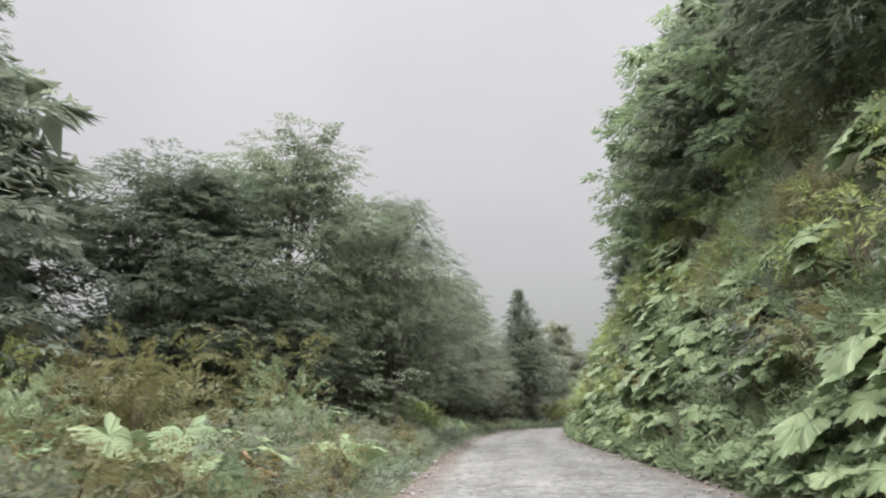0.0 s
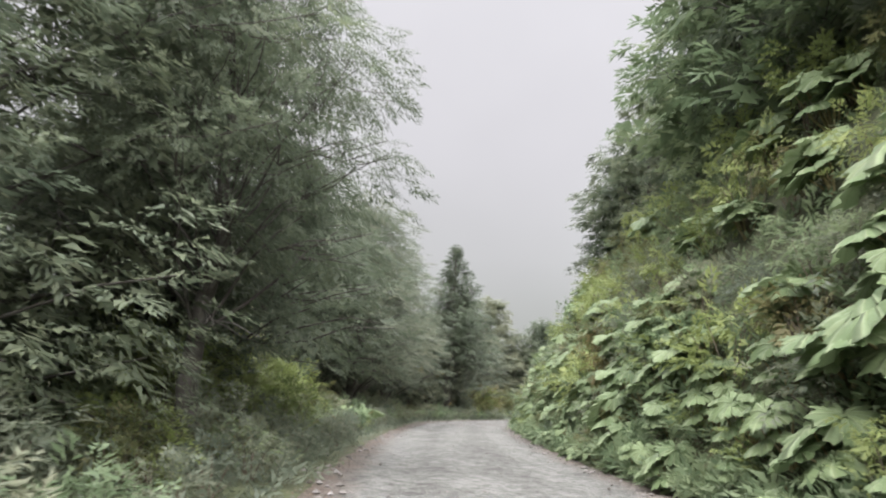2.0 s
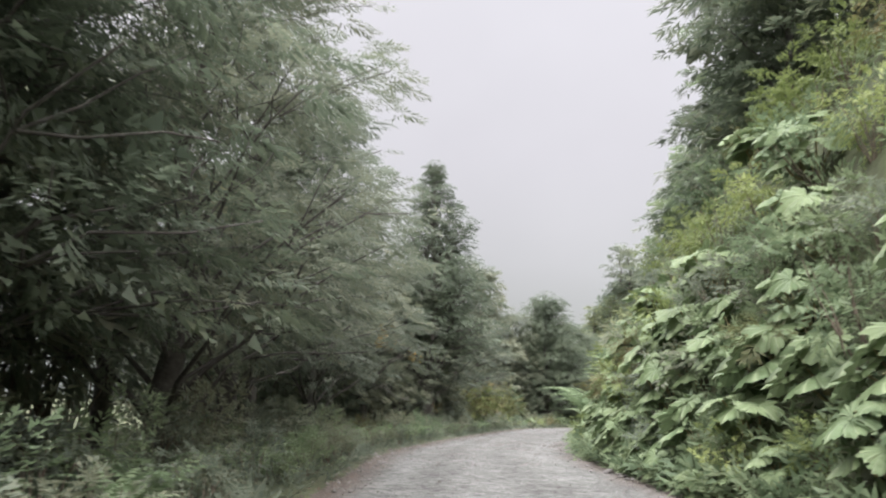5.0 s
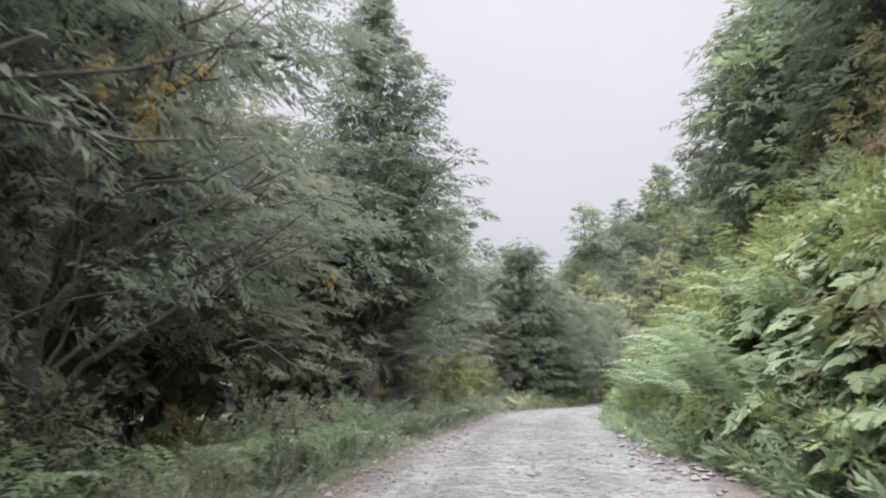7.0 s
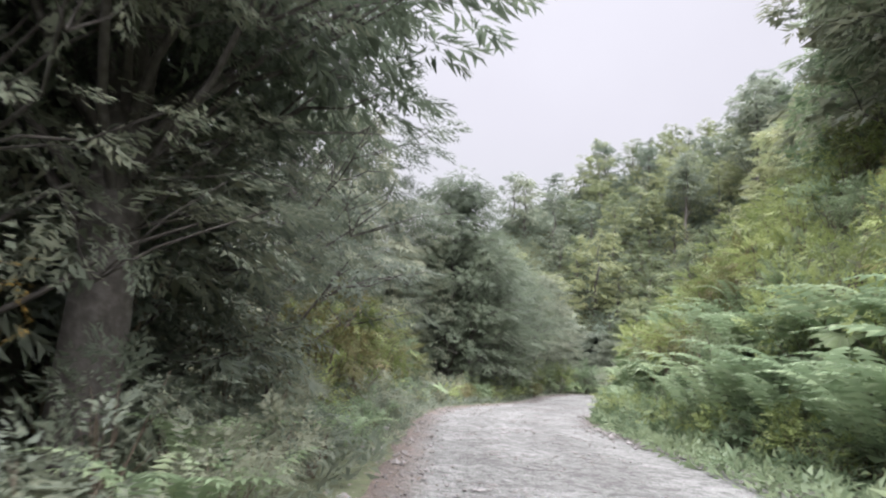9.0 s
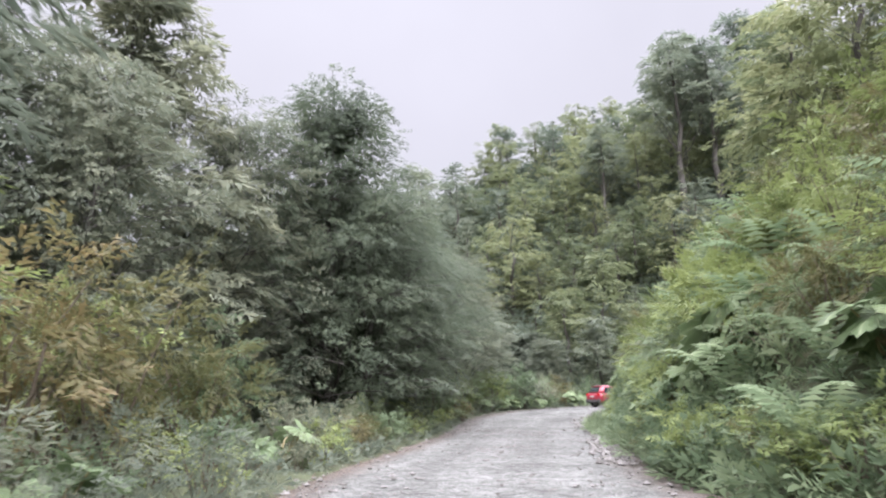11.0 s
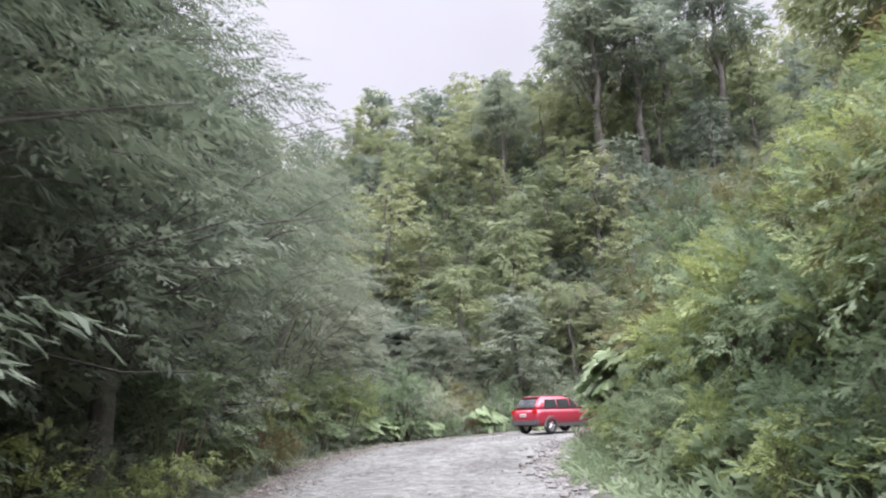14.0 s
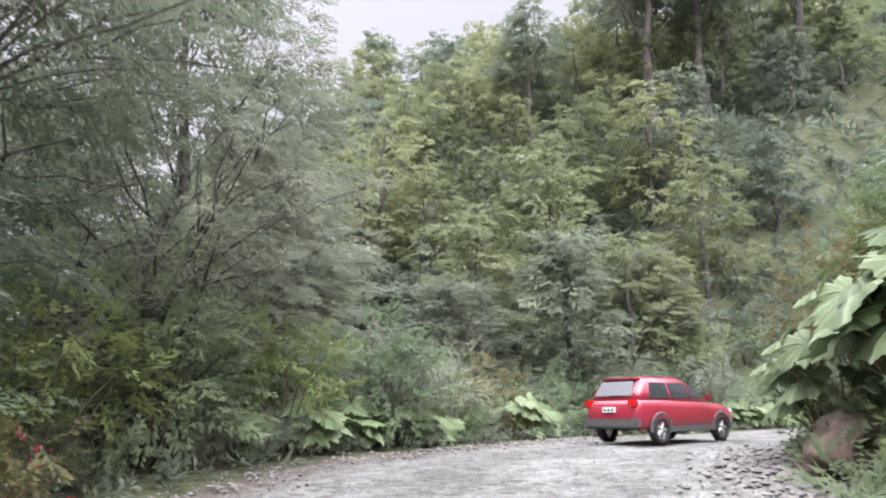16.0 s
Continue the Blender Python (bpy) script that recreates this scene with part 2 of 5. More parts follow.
def make_tree(name, label, category, wood_mat, leaf_mat, split=False, **how):
    """A tree: trunk, crown and twigs, and its boughs one by one where they are seen from near."""
    wood, limbs, fine_wood, crown = tree_parts(**how)
    root = thing(name, label, category)
    part("trunk", mesh_np("trunk", *wood, wood_mat, True), root)
    for limb in limbs if split else ():
        part("bough", mesh_np("bough", *limb, wood_mat, True), root)
    if not split:
        fine_wood = limbs + fine_wood
    if fine_wood:
        tagged(part("twig_growth", mesh_np("twig_growth", *joined(fine_wood), wood_mat, True), root), kind="stuff")
    part("crown", mesh_np("crown", *crown, leaf_mat), root)
    return root


def make_shrub(name, label, wood_mat, leaf_mat, height, radius, sprays, leaves, leaf, seed, spray_len=0.6, droop=0.2, narrow=0.42):
    """A bush of many stems, leafy from the ground up."""
    r = np.random.default_rng(seed)
    lumps = 14
    og, dr, sc, wood = [], [], [], []
    for i in range(lumps):
        a = i * 2.4 + r.normal(0, 0.3)
        h = r.uniform(0.3, 0.95)
        rad = radius * r.uniform(0.15, 0.82) * (1.15 - 0.5 * h)
        c = np.array([np.cos(a) * rad, np.sin(a) * rad, h * height])
        wood.append(tube(bowed([np.cos(a) * 0.08, np.sin(a) * 0.08, -0.25], c, 0.1, 4, r), np.linspace(0.035, 0.008, 4), 3))
        k = sprays // lumps
        g = r.normal(0, 1, (k, 3))
        g /= np.linalg.norm(g, axis=1, keepdims=True)
        g *= (r.uniform(0.2, 1, k) ** 0.45)[:, None]
        ext = radius * r.uniform(0.26, 0.42)
        o = c + g * [ext, ext, min(ext * 0.8, height * 0.35)]
        o[:, 2] = np.maximum(o[:, 2], 0.03)
        out = g + [0, 0, 0.25] + np.array([np.cos(a), np.sin(a), 0]) * 0.35
        out[:, 2] -= r.uniform(0, 2 * droop, k)
        og.append(o)
        dr.append(out)
        sc.append(spray_len * r.uniform(0.6, 1.3, k))
    crown = leaf_mass(np.concatenate(og), np.concatenate(dr), np.concatenate(sc), leaves, leaf, r, narrow=narrow, flat=0.36)
    root = thing(name, label, "shrub")
    tagged(part("stem_growth", mesh_np("stem_growth", *joined(wood), wood_mat, True), root), kind="stuff")
    part("foliage", mesh_np("foliage", *crown, leaf_mat), root)
    return root


def rhubarb_leaf(r):
    """A great lobed leaf, about 1 across: a fan of jagged lobes, cupped, with ribs raised in the mesh."""
    lobes = 8
    rings = np.array([0.04, 0.42, 0.75, 1.0])
    ang, edge, rib = [], [], []
    span = np.radians(318)
    steps = lobes * 6
    for i in range(steps + 1):
        f = i / steps * lobes
        ph = f - np.floor(f)
        lobe = 1 - abs(2 * ph - 1)
        tooth = (-0.055, 0.055)[i % 2]
        reach = 0.66 + 0.28 * lobe**0.8 + tooth
        mid = 1 - abs(i / steps * 2 - 1)
        ang.append(-span / 2 + span * i / steps + r.normal(0, 0.02))
        edge.append(reach * (0.74 + 0.26 * mid) * r.uniform(0.93, 1.07))
        rib.append(lobe)
    ang, edge, rib = np.array(ang), np.array(edge), np.array(rib)
    sway = 0.07 * np.sin(ang * 2 + r.uniform(0, 6)) + 0.05 * np.sin(ang * 3 + r.uniform(0, 6))
    v = []
    for q in rings:
        rad = q * edge * 0.62
        cup = 0.10 * q - 0.17 * q**2.0 * (0.7 + 0.3 * np.cos(ang)) - 0.05 * rib * q**3
        z = cup + 0.05 * (rib - 0.5) * q + sway * q * q + r.normal(0, 0.01, len(ang)) * q
        v.append(np.stack([rad * np.cos(ang), rad * np.sin(ang), z], 1))
    v = np.concatenate(v)
    m = len(ang)
    i, j = np.meshgrid(np.arange(len(rings) - 1), np.arange(m - 1), indexing="ij")
    f = np.stack([i * m + j, (i + 1) * m + j, (i + 1) * m + j + 1, i * m + j + 1], -1).reshape(-1, 4)
    return v, f


def make_rhubarb(label, leaf_meshes, stalk_mat, height, count, seed, spread=1.0, size=1.2, fan=180):
    r = np.random.default_rng(seed)
    root = thing("giant_rhubarb", label, "plant")
    for i in range(count):
        a = i * 2.4 + r.normal(0, 0.35)
        a = (math.remainder(a, 2 * math.pi)) * fan / 180
        h = height * r.uniform(0.3, 1.05)
        reach = spread * r.uniform(0.35, 1.0)
        tip = np.array([np.cos(a) * reach, np.sin(a) * reach, h])
        st = part("stalk", mesh_np("stalk", *tube(bowed([np.cos(a) * 0.1, np.sin(a) * 0.1, -0.2], tip, 0.12 * reach, 4, r), np.linspace(0.035, 0.02, 4), 4), stalk_mat, True), root)
        lf = part("leaf", leaf_meshes[int(r.integers(len(leaf_meshes)))], root)
        s = size * r.uniform(0.7, 1.2)
        tilt = r.uniform(10, 40) if fan > 170 else r.uniform(12, 44)
        lf.matrix_basis = pose(*tip, 0, 0, math.degrees(a)) @ pose(0, 0, 0, r.normal(0, 9), tilt, 0) @ Matrix.Scale(s, 4)
    return root


def make_fern(label, mat, height, fronds, seed):
    """Arching fronds, each a rib with two rows of drooping leaflets."""
    r = np.random.default_rng(seed)
    root = thing("fern", label, "fern")
    for i in range(fronds):
        a = i * 2.4 + r.normal(0, 0.3)
        n, ln = 15, height * r.uniform(0.85, 1.25)
        t = np.linspace(0, 1, n)
        rad, z = ln * (0.15 + 0.85 * t) * t ** 0.5 * 0.9, ln * (1.0 * np.sin(t * 1.9)) * 0.62
        d = np.array([np.cos(a), np.sin(a), 0])
        q = np.array([-np.sin(a), np.cos(a), 0])
        rib = rad[:, None] * d + np.array([0, 0, 1.0]) * z[:, None]
        quads = []
        for k in range(1, n):
            w = ln * 0.22 * np.sin(np.pi * min(t[k] * 0.9 + 0.12, 1.0)) + 0.02
            along = (rib[k] - rib[k - 1]) * 0.8
            for sgn in (-1, 1):
                tip = rib[k] + q * sgn * w + along * 0.9 - np.array([0, 0, 0.25 * w])
                quads.append(np.stack([rib[k] - along * 0.5, rib[k] + q * sgn * w * 0.5 - along * 0.25, tip, rib[k] + q * sgn * w * 0.4 + along * 0.55]))
        v = np.concatenate(quads)
        part("frond", mesh_np("frond", v, np.arange(len(v)).reshape(-1, 4), mat), root)
    return root


# ---- materials ----
bark = rock_like("bark", [(0.3, (0.035, 0.031, 0.027)), (0.5, (0.075, 0.068, 0.059)), (0.72, (0.15, 0.145, 0.13))], 9, 0.03)
twig = rock_like("twig", [(0.3, (0.07, 0.055, 0.04)), (0.7, (0.18, 0.15, 0.11))], 14, 0.01)
# beech, dark and green stops have extra blue: a haze veil put into the colour
beech_leaf = leaf_material("beech_leaves", [(0.12, (0.056, 0.073, 0.052)), (0.45, (0.122, 0.149, 0.100)), (0.75, (0.202, 0.226, 0.138)), (1.0, (0.315, 0.306, 0.173))], patch=0.5, each=0.22)
dark_leaf = leaf_material("dark_leaves", [(0.12, (0.066, 0.085, 0.068)), (0.5, (0.154, 0.178, 0.128)), (0.85, (0.242, 0.248, 0.162)), (1.0, (0.380, 0.350, 0.190))], patch=0.5)
hill_leaf = leaf_material("hill_leaves", [(0.12, (0.068, 0.090, 0.066)), (0.45, (0.138, 0.168, 0.126)), (0.75, (0.217, 0.242, 0.166)), (1.0, (0.327, 0.335, 0.215))], patch=0.12)
warm_leaf = leaf_material("warm_hill_leaves", [(0.12, (0.066, 0.084, 0.046)), (0.45, (0.138, 0.166, 0.088)), (0.75, (0.222, 0.246, 0.126)), (1.0, (0.330, 0.332, 0.180))], patch=0.12)
lime_leaf = leaf_material("lime_shrub_leaves", [(0.12, (0.092, 0.121, 0.042)), (0.5, (0.192, 0.236, 0.085)), (0.85, (0.312, 0.355, 0.138)), (1.0, (0.440, 0.468, 0.205))], through=0.4)
olive_leaf = leaf_material("olive_shrub_leaves", [(0.12, (0.057, 0.062, 0.029)), (0.4, (0.106, 0.116, 0.050)), (0.68, (0.152, 0.140, 0.062)), (1.0, (0.228, 0.162, 0.080))], patch=0.8)
green_leaf = leaf_material("green_shrub_leaves", [(0.12, (0.068, 0.102, 0.057)), (0.5, (0.153, 0.205, 0.114)), (0.85, (0.253, 0.300, 0.170)), (1.0, (0.372, 0.399, 0.236))])
fern_leaf = leaf_material("fern_leaves", [(0.12, (0.104, 0.150, 0.083)), (0.5, (0.220, 0.292, 0.165)), (1.0, (0.383, 0.445, 0.269))])
rhubarb_mat = leaf_material("rhubarb_leaf", [(0.12, (0.076, 0.118, 0.054)), (0.5, (0.135, 0.185, 0.088)), (0.85, (0.197, 0.250, 0.124)), (1.0, (0.259, 0.293, 0.150))], patch=2.5, gloss=0.5, through=0.25)


def add_ribs(mat):
    """Raised, paler ribs that fan out from the stalk, with puckered skin between them."""
    n, l = mat.node_tree.nodes, mat.node_tree.links
    bs = n["Principled BSDF"]
    co, sep, at = n.new("ShaderNodeTexCoord"), n.new("ShaderNodeSeparateXYZ"), n.new("ShaderNodeMath")
    at.operation = "ARCTAN2"
    l.new(co.outputs["Object"], sep.inputs[0])
    l.new(sep.outputs["Y"], at.inputs[0])
    l.new(sep.outputs["X"], at.inputs[1])
    k, c, p = n.new("ShaderNodeMath"), n.new("ShaderNodeMath"), n.new("ShaderNodeMath")
    k.operation, k.inputs[1].default_value = "MULTIPLY", 14 * math.pi * 2 / math.radians(310) / 2
    c.operation = "COSINE"
    p.operation, p.inputs[1].default_value = "POWER", 14.0
    a2 = n.new("ShaderNodeMath")
    a2.operation = "ABSOLUTE"
    l.new(at.outputs[0], k.inputs[0])
    l.new(k.outputs[0], c.inputs[0])
    l.new(c.outputs[0], a2.inputs[0])
    l.new(a2.outputs[0], p.inputs[0])
    nz = n.new("ShaderNodeTexNoise")
    nz.inputs["Scale"].default_value, nz.inputs["Detail"].default_value = 14.0, 4.0
    l.new(co.outputs["Object"], nz.inputs["Vector"])
    ad = n.new("ShaderNodeMath")
    ad.operation = "ADD"
    l.new(p.outputs[0], ad.inputs[0])
    l.new(nz.outputs["Fac"], ad.inputs[1])
    bp = n.new("ShaderNodeBump")
    bp.inputs["Strength"].default_value, bp.inputs["Distance"].default_value = 0.7, 0.03
    l.new(ad.outputs[0], bp.inputs["Height"])
    l.new(bp.outputs[0], bs.inputs["Normal"])
    old = bs.inputs["Base Color"].links[0].from_socket
    mx, sc = n.new("ShaderNodeMix"), n.new("ShaderNodeMath")
    mx.data_type = "RGBA"
    sc.operation, sc.inputs[1].default_value = "MULTIPLY", 0.6
    l.new(p.outputs[0], sc.inputs[0])
    l.new(sc.outputs[0], mx.inputs["Factor"])
    l.new(old, mx.inputs["A"])
    mx.inputs["B"].default_value = (0.29, 0.34, 0.20, 1)
    l.new(mx.outputs["Result"], bs.inputs["Base Color"])


add_ribs(rhubarb_mat)
petal = rock_like("red_petal", [(0.3, (0.14, 0.015, 0.022)), (0.7, (0.28, 0.04, 0.045))], 30, 0.002, 0.6)
withered = rock_like("withered_leaf", [(0.3, (0.13, 0.07, 0.04)), (0.55, (0.26, 0.15, 0.09)), (0.75, (0.38, 0.25, 0.16))], 12, 0.02, 0.8)
earth = rock_like("bare_earth", [(0.3, (0.05, 0.036, 0.027)), (0.5, (0.12, 0.088, 0.066)), (0.72, (0.21, 0.165, 0.13))], 6, 0.06)
stalk_mat = rock_like("rhubarb_stalk", [(0.3, (0.16, 0.15, 0.075)), (0.7, (0.30, 0.24, 0.13))], 20, 0.004)
soil = rock_like("forest_soil", [(0.3, (0.03, 0.032, 0.019)), (0.45, (0.058, 0.064, 0.034)), (0.58, (0.08, 0.092, 0.046)), (0.72, (0.12, 0.105, 0.062))], 3.0, 0.08)


def road_material():
    """Pale crushed gravel: speckle, worn mottling, cleaner wheel tracks and brown earth mixed in at the loose edges."""
    mat, n, l, bs = material("road_gravel", 0.88, 0.2)
    geo, att = n.new("ShaderNodeNewGeometry"), n.new("ShaderNodeAttribute")
    att.attribute_name = "across"

    def field(scale, detail, kind="ShaderNodeTexNoise"):
        t = n.new(kind)
        t.inputs["Scale"].default_value = scale
        if detail:
            t.inputs["Detail"].default_value = detail
        l.new(geo.outputs["Position"], t.inputs["Vector"])
        return t

    def calc(op, a, b, c=None):
        m = n.new("ShaderNodeMath")
        m.operation = op
        for k, x in enumerate((a, b, c)):
            if x is None:
                continue
            if isinstance(x, (int, float)):
                m.inputs[k].default_value = x
            else:
                l.new(x, m.inputs[k])
        return m.outputs[0]

    broad, mid, fine = field(0.35, 4.0), field(2.2, 6.0), field(26.0, 5.0)
    chips = field(24.0, 0, "ShaderNodeTexVoronoi")
    tone = calc("ADD", calc("MULTIPLY", broad.outputs["Fac"], 0.25), calc("MULTIPLY_ADD", mid.outputs["Fac"], 0.32, calc("MULTIPLY", fine.outputs["Fac"], 0.43)))
    tone = calc("MULTIPLY_ADD", chips.outputs["Distance"], -0.2, calc("ADD", tone, 0.055))
    lanes = calc("COSINE", calc("MULTIPLY", calc("MULTIPLY_ADD", mid.outputs["Fac"], 0.12, att.outputs["Fac"]), 10.6), 0)
    tone = calc("MULTIPLY_ADD", lanes, 0.022, tone)
    lumps = field(5.0, 3.0)
    cobbles = field(6.5, 0, "ShaderNodeTexVoronoi")
    tone = calc("MULTIPLY_ADD", cobbles.outputs["Distance"], -0.1, calc("ADD", tone, 0.045))
    worn = n.new("ShaderNodeMapRange")
    worn.inputs["From Min"].default_value, worn.inputs["From Max"].default_value = 0.52, 0.68
    worn.inputs["To Max"].default_value = -0.13
    l.new(lumps.outputs["Fac"], worn.inputs["Value"])
    tone = calc("ADD", tone, worn.outputs["Result"])
    r = ramp(n, [(0.30, (0.066, 0.065, 0.058)), (0.42, (0.129, 0.128, 0.116)), (0.52, (0.2, 0.201, 0.184)), (0.66, (0.335, 0.337, 0.31))])
    l.new(tone, r.inputs["Fac"])
    edge = calc("ADD", calc("ABSOLUTE", att.outputs["Fac"], 0), calc("MULTIPLY_ADD", mid.outputs["Fac"], 0.34, calc("MULTIPLY_ADD", broad.outputs["Fac"], 0.24, -0.29)))
    dirt = n.new("ShaderNodeMapRange")
    dirt.inputs["From Min"].default_value, dirt.inputs["From Max"].default_value = 0.72, 0.96
    l.new(edge, dirt.inputs["Value"])
    earth = ramp(n, [(0.3, (0.05, 0.037, 0.029)), (0.7, (0.185, 0.142, 0.117))])
    l.new(fine.outputs["Fac"], earth.inputs["Fac"])
    mx = n.new("ShaderNodeMix")
    mx.data_type = "RGBA"
    l.new(calc("MULTIPLY", dirt.outputs["Result"], 0.8), mx.inputs["Factor"])
    l.new(r.outputs["Color"], mx.inputs["A"])
    l.new(earth.outputs["Color"], mx.inputs["B"])
    l.new(mx.outputs["Result"], bs.inputs["Base Color"])
    bp = n.new("ShaderNodeBump")
    bp.inputs["Strength"].default_value, bp.inputs["Distance"].default_value = 1.0, 0.075
    l.new(calc("MULTIPLY_ADD", lumps.outputs["Fac"], 0.7, calc("MULTIPLY_ADD", cobbles.outputs["Distance"], -0.55, calc("MULTIPLY_ADD", chips.outputs["Distance"], -0.3, calc("MULTIPLY", fine.outputs["Fac"], 0.35)))), bp.inputs["Height"])
    l.new(bp.outputs[0], bs.inputs["Normal"])
    return mat


gravel = road_material()
stone = rock_like("loose_stone", [(0.25, (0.08, 0.072, 0.062)), (0.6, (0.148, 0.137, 0.124)), (1.1, (0.235, 0.222, 0.206))], 16, 0.012, 0.85, 0.4)

# ---- ground ----
ROAD = np.array([(0.4, -60), (0.9, -40), (1.4, -15), (1.8, 0), (2.2, 13), (2.9, 27), (3.7, 40), (5.0, 53), (7.5, 70), (9.6, 78), (12.3, 87), (16.0, 96.5),
                 (22.6, 111), (28, 119), (33, 126), (38, 133), (43, 138.5), (49, 143), (56, 146), (64, 147), (74, 146), (90, 142), (115, 138), (150, 130)], float)


def spline(p, step=1.0):
    out = []
    q = np.vstack([2 * p[0] - p[1], p, 2 * p[-1] - p[-2]])
    for i in range(1, len(q) - 2):
        n = max(int(np.linalg.norm(q[i + 1] - q[i]) / step), 2)
        t = np.linspace(0, 1, n, endpoint=False)[:, None]
        a, b, c, d = q[i - 1], q[i], q[i + 1], q[i + 2]
        out.append(0.5 * (2 * b + (c - a) * t + (2 * a - 5 * b + 4 * c - d) * t**2 + (3 * b - a - 3 * c + d) * t**3))
    return np.vstack(out + [p[-1:]])


LINE = spline(ROAD)
ALONG = np.r_[0, np.cumsum(np.linalg.norm(np.diff(LINE, axis=0), axis=1))]
START = ALONG[np.argmin(np.linalg.norm(LINE - (1.8, 0), axis=1))]
ALONG = ALONG - START
HEAD = np.gradient(LINE, axis=0)
HEAD /= np.linalg.norm(HEAD, axis=1, keepdims=True)
RIGHT = np.stack([HEAD[:, 1], -HEAD[:, 0]], 1)


def mark(x, y):
    return float(ALONG[np.argmin(np.linalg.norm(LINE - (x, y), axis=1))])


S_BEND = mark(46, 141)
HALF = 3.05


def road_z(s):
    return np.interp(s, [mark(38, 133), mark(43, 138.5), mark(49, 143), mark(56, 146), mark(64, 147), mark(115, 138)], [0, 0.12, 0.68, 0.95, 1.1, 3.0])


def half_left(s):
    return HALF + 2.3 * np.exp(-((s - S_BEND) / 8.0) ** 2) - 0.75 * np.exp(-((s - 91) / 13.0) ** 2)


def half_right(s):
    return HALF + 1.6 * np.exp(-((s - 96) / 11.0) ** 2) + 1.25 * np.exp(-((s - 142) / 12.0) ** 2) + 0.25


def place(s, d):
    """The point of the plan s metres along the road and d to the right of its middle."""
    c = np.array([np.interp(s, ALONG, LINE[:, i]) for i in range(2)])
    n = np.array([np.interp(s, ALONG, RIGHT[:, i]) for i in range(2)])
    return c + n * d


def smooth(x, a, b):
    t = np.clip((x - a) / (b - a), 0, 1)
    return t * t * (3 - 2 * t)


def ground(x, y):
    """Height of the ground, and the place along and across the road."""
    p = np.stack([np.ravel(x), np.ravel(y)], 1).astype(float)
    best = np.full(len(p), 1e9)
    idx = np.zeros(len(p), int)
    for i in range(0, len(LINE)):
        q = (p[:, 0] - LINE[i, 0]) ** 2 + (p[:, 1] - LINE[i, 1]) ** 2
        w = q < best
        best[w], idx[w] = q[w], i
    off = p - LINE[idx]
    d = (off * RIGHT[idx]).sum(1)
    d = np.sign(d) * np.maximum(np.sqrt(best), np.abs(d))
    s = ALONG[idx] + (off * HEAD[idx]).sum(1).clip(-0.5, 0.5)
    zr = road_z(s)
    u = d - half_right(s) - 0.4
    steep = 2.1 - 0.85 * smooth(s, 66, 88)
    first = 9.5 - 1.0 * smooth(s, 68, 88)
    bank = np.where(u > 0, np.minimum(steep * np.maximum(u, 0), first + 0.85 * (u - first / steep).clip(0)), 0)
    bank = np.minimum(bank, 46 + 0.0 * u) * smooth(u, -0.3, 0.5)
    lu = -d - half_left(s)
    left = -0.13 * lu.clip(0, 18)
    hill = (14 + 0.8 * (p[:, 0] - 78) + 0.52 * (p[:, 1] - 168)).clip(0, 300)
    hill *= 0.6 + 0.4 * smooth(hill, 8, 28)
    hill = 75 * (1 - np.exp(-hill / 60)) * smooth(lu, 2, 14) * smooth(s, 140, 160) * smooth(p[:, 0], 46, 70) * (1 - smooth(p[:, 1], 216, 245))
    z = zr + np.where(d > 0, bank, np.maximum(left * (1 - smooth(s, 140, 160)), hill))
    rough = np.array([noise.noise(Vector((a * 0.35, b * 0.35, 0))) for a, b in p]) * 0.25
    z += rough * smooth(np.maximum(u, lu), 0.2, 2.5)
    z -= 0.10 * (1 - smooth(np.maximum(u, lu), -0.6, 0.1))
    return z, s, d


gx = np.r_[-2500, -900, -350, -150, -90, np.arange(-60, -12, 2.0), np.arange(-12, 64, 0.7), np.arange(64, 150, 1.8), 170, 220, 350, 900, 2500]
gy = np.r_[-2500, -900, -300, -120, np.arange(-70, -4, 2.0), np.arange(-4, 156, 0.7), np.arange(156, 245, 1.8), 280, 350, 900, 2500]
mx, my = np.meshgrid(gx, gy)
gz, gs, gd = ground(mx, my)
iy, ix = np.meshgrid(np.arange(len(gy) - 1), np.arange(len(gx) - 1), indexing="ij")
w = len(gx)
gf = np.stack([iy * w + ix, iy * w + ix + 1, (iy + 1) * w + ix + 1, (iy + 1) * w + ix], -1).reshape(-1, 4)
land = tagged(new("ground", mesh_np("ground", np.stack([mx.ravel(), my.ravel(), gz], 1), gf, soil, True)),
              "dark forest soil and steep roadside bank under plants", "ground", kind="structure")


GRID = gz.reshape(len(gy), len(gx))


def sheet_z(x, y):
    """Height of the ground sheet as built."""
    x, y = np.asarray(x, float), np.asarray(y, float)
    i = np.clip(np.searchsorted(gx, x) - 1, 0, len(gx) - 2)
    j = np.clip(np.searchsorted(gy, y) - 1, 0, len(gy) - 2)
    u, v = (x - gx[i]) / (gx[i + 1] - gx[i]), (y - gy[j]) / (gy[j + 1] - gy[j])
    return (GRID[j, i] * (1 - u) + GRID[j, i + 1] * u) * (1 - v) + (GRID[j + 1, i] * (1 - u) + GRID[j + 1, i + 1] * u) * v


def height_at(x, y):
    return float(sheet_z(x, y))


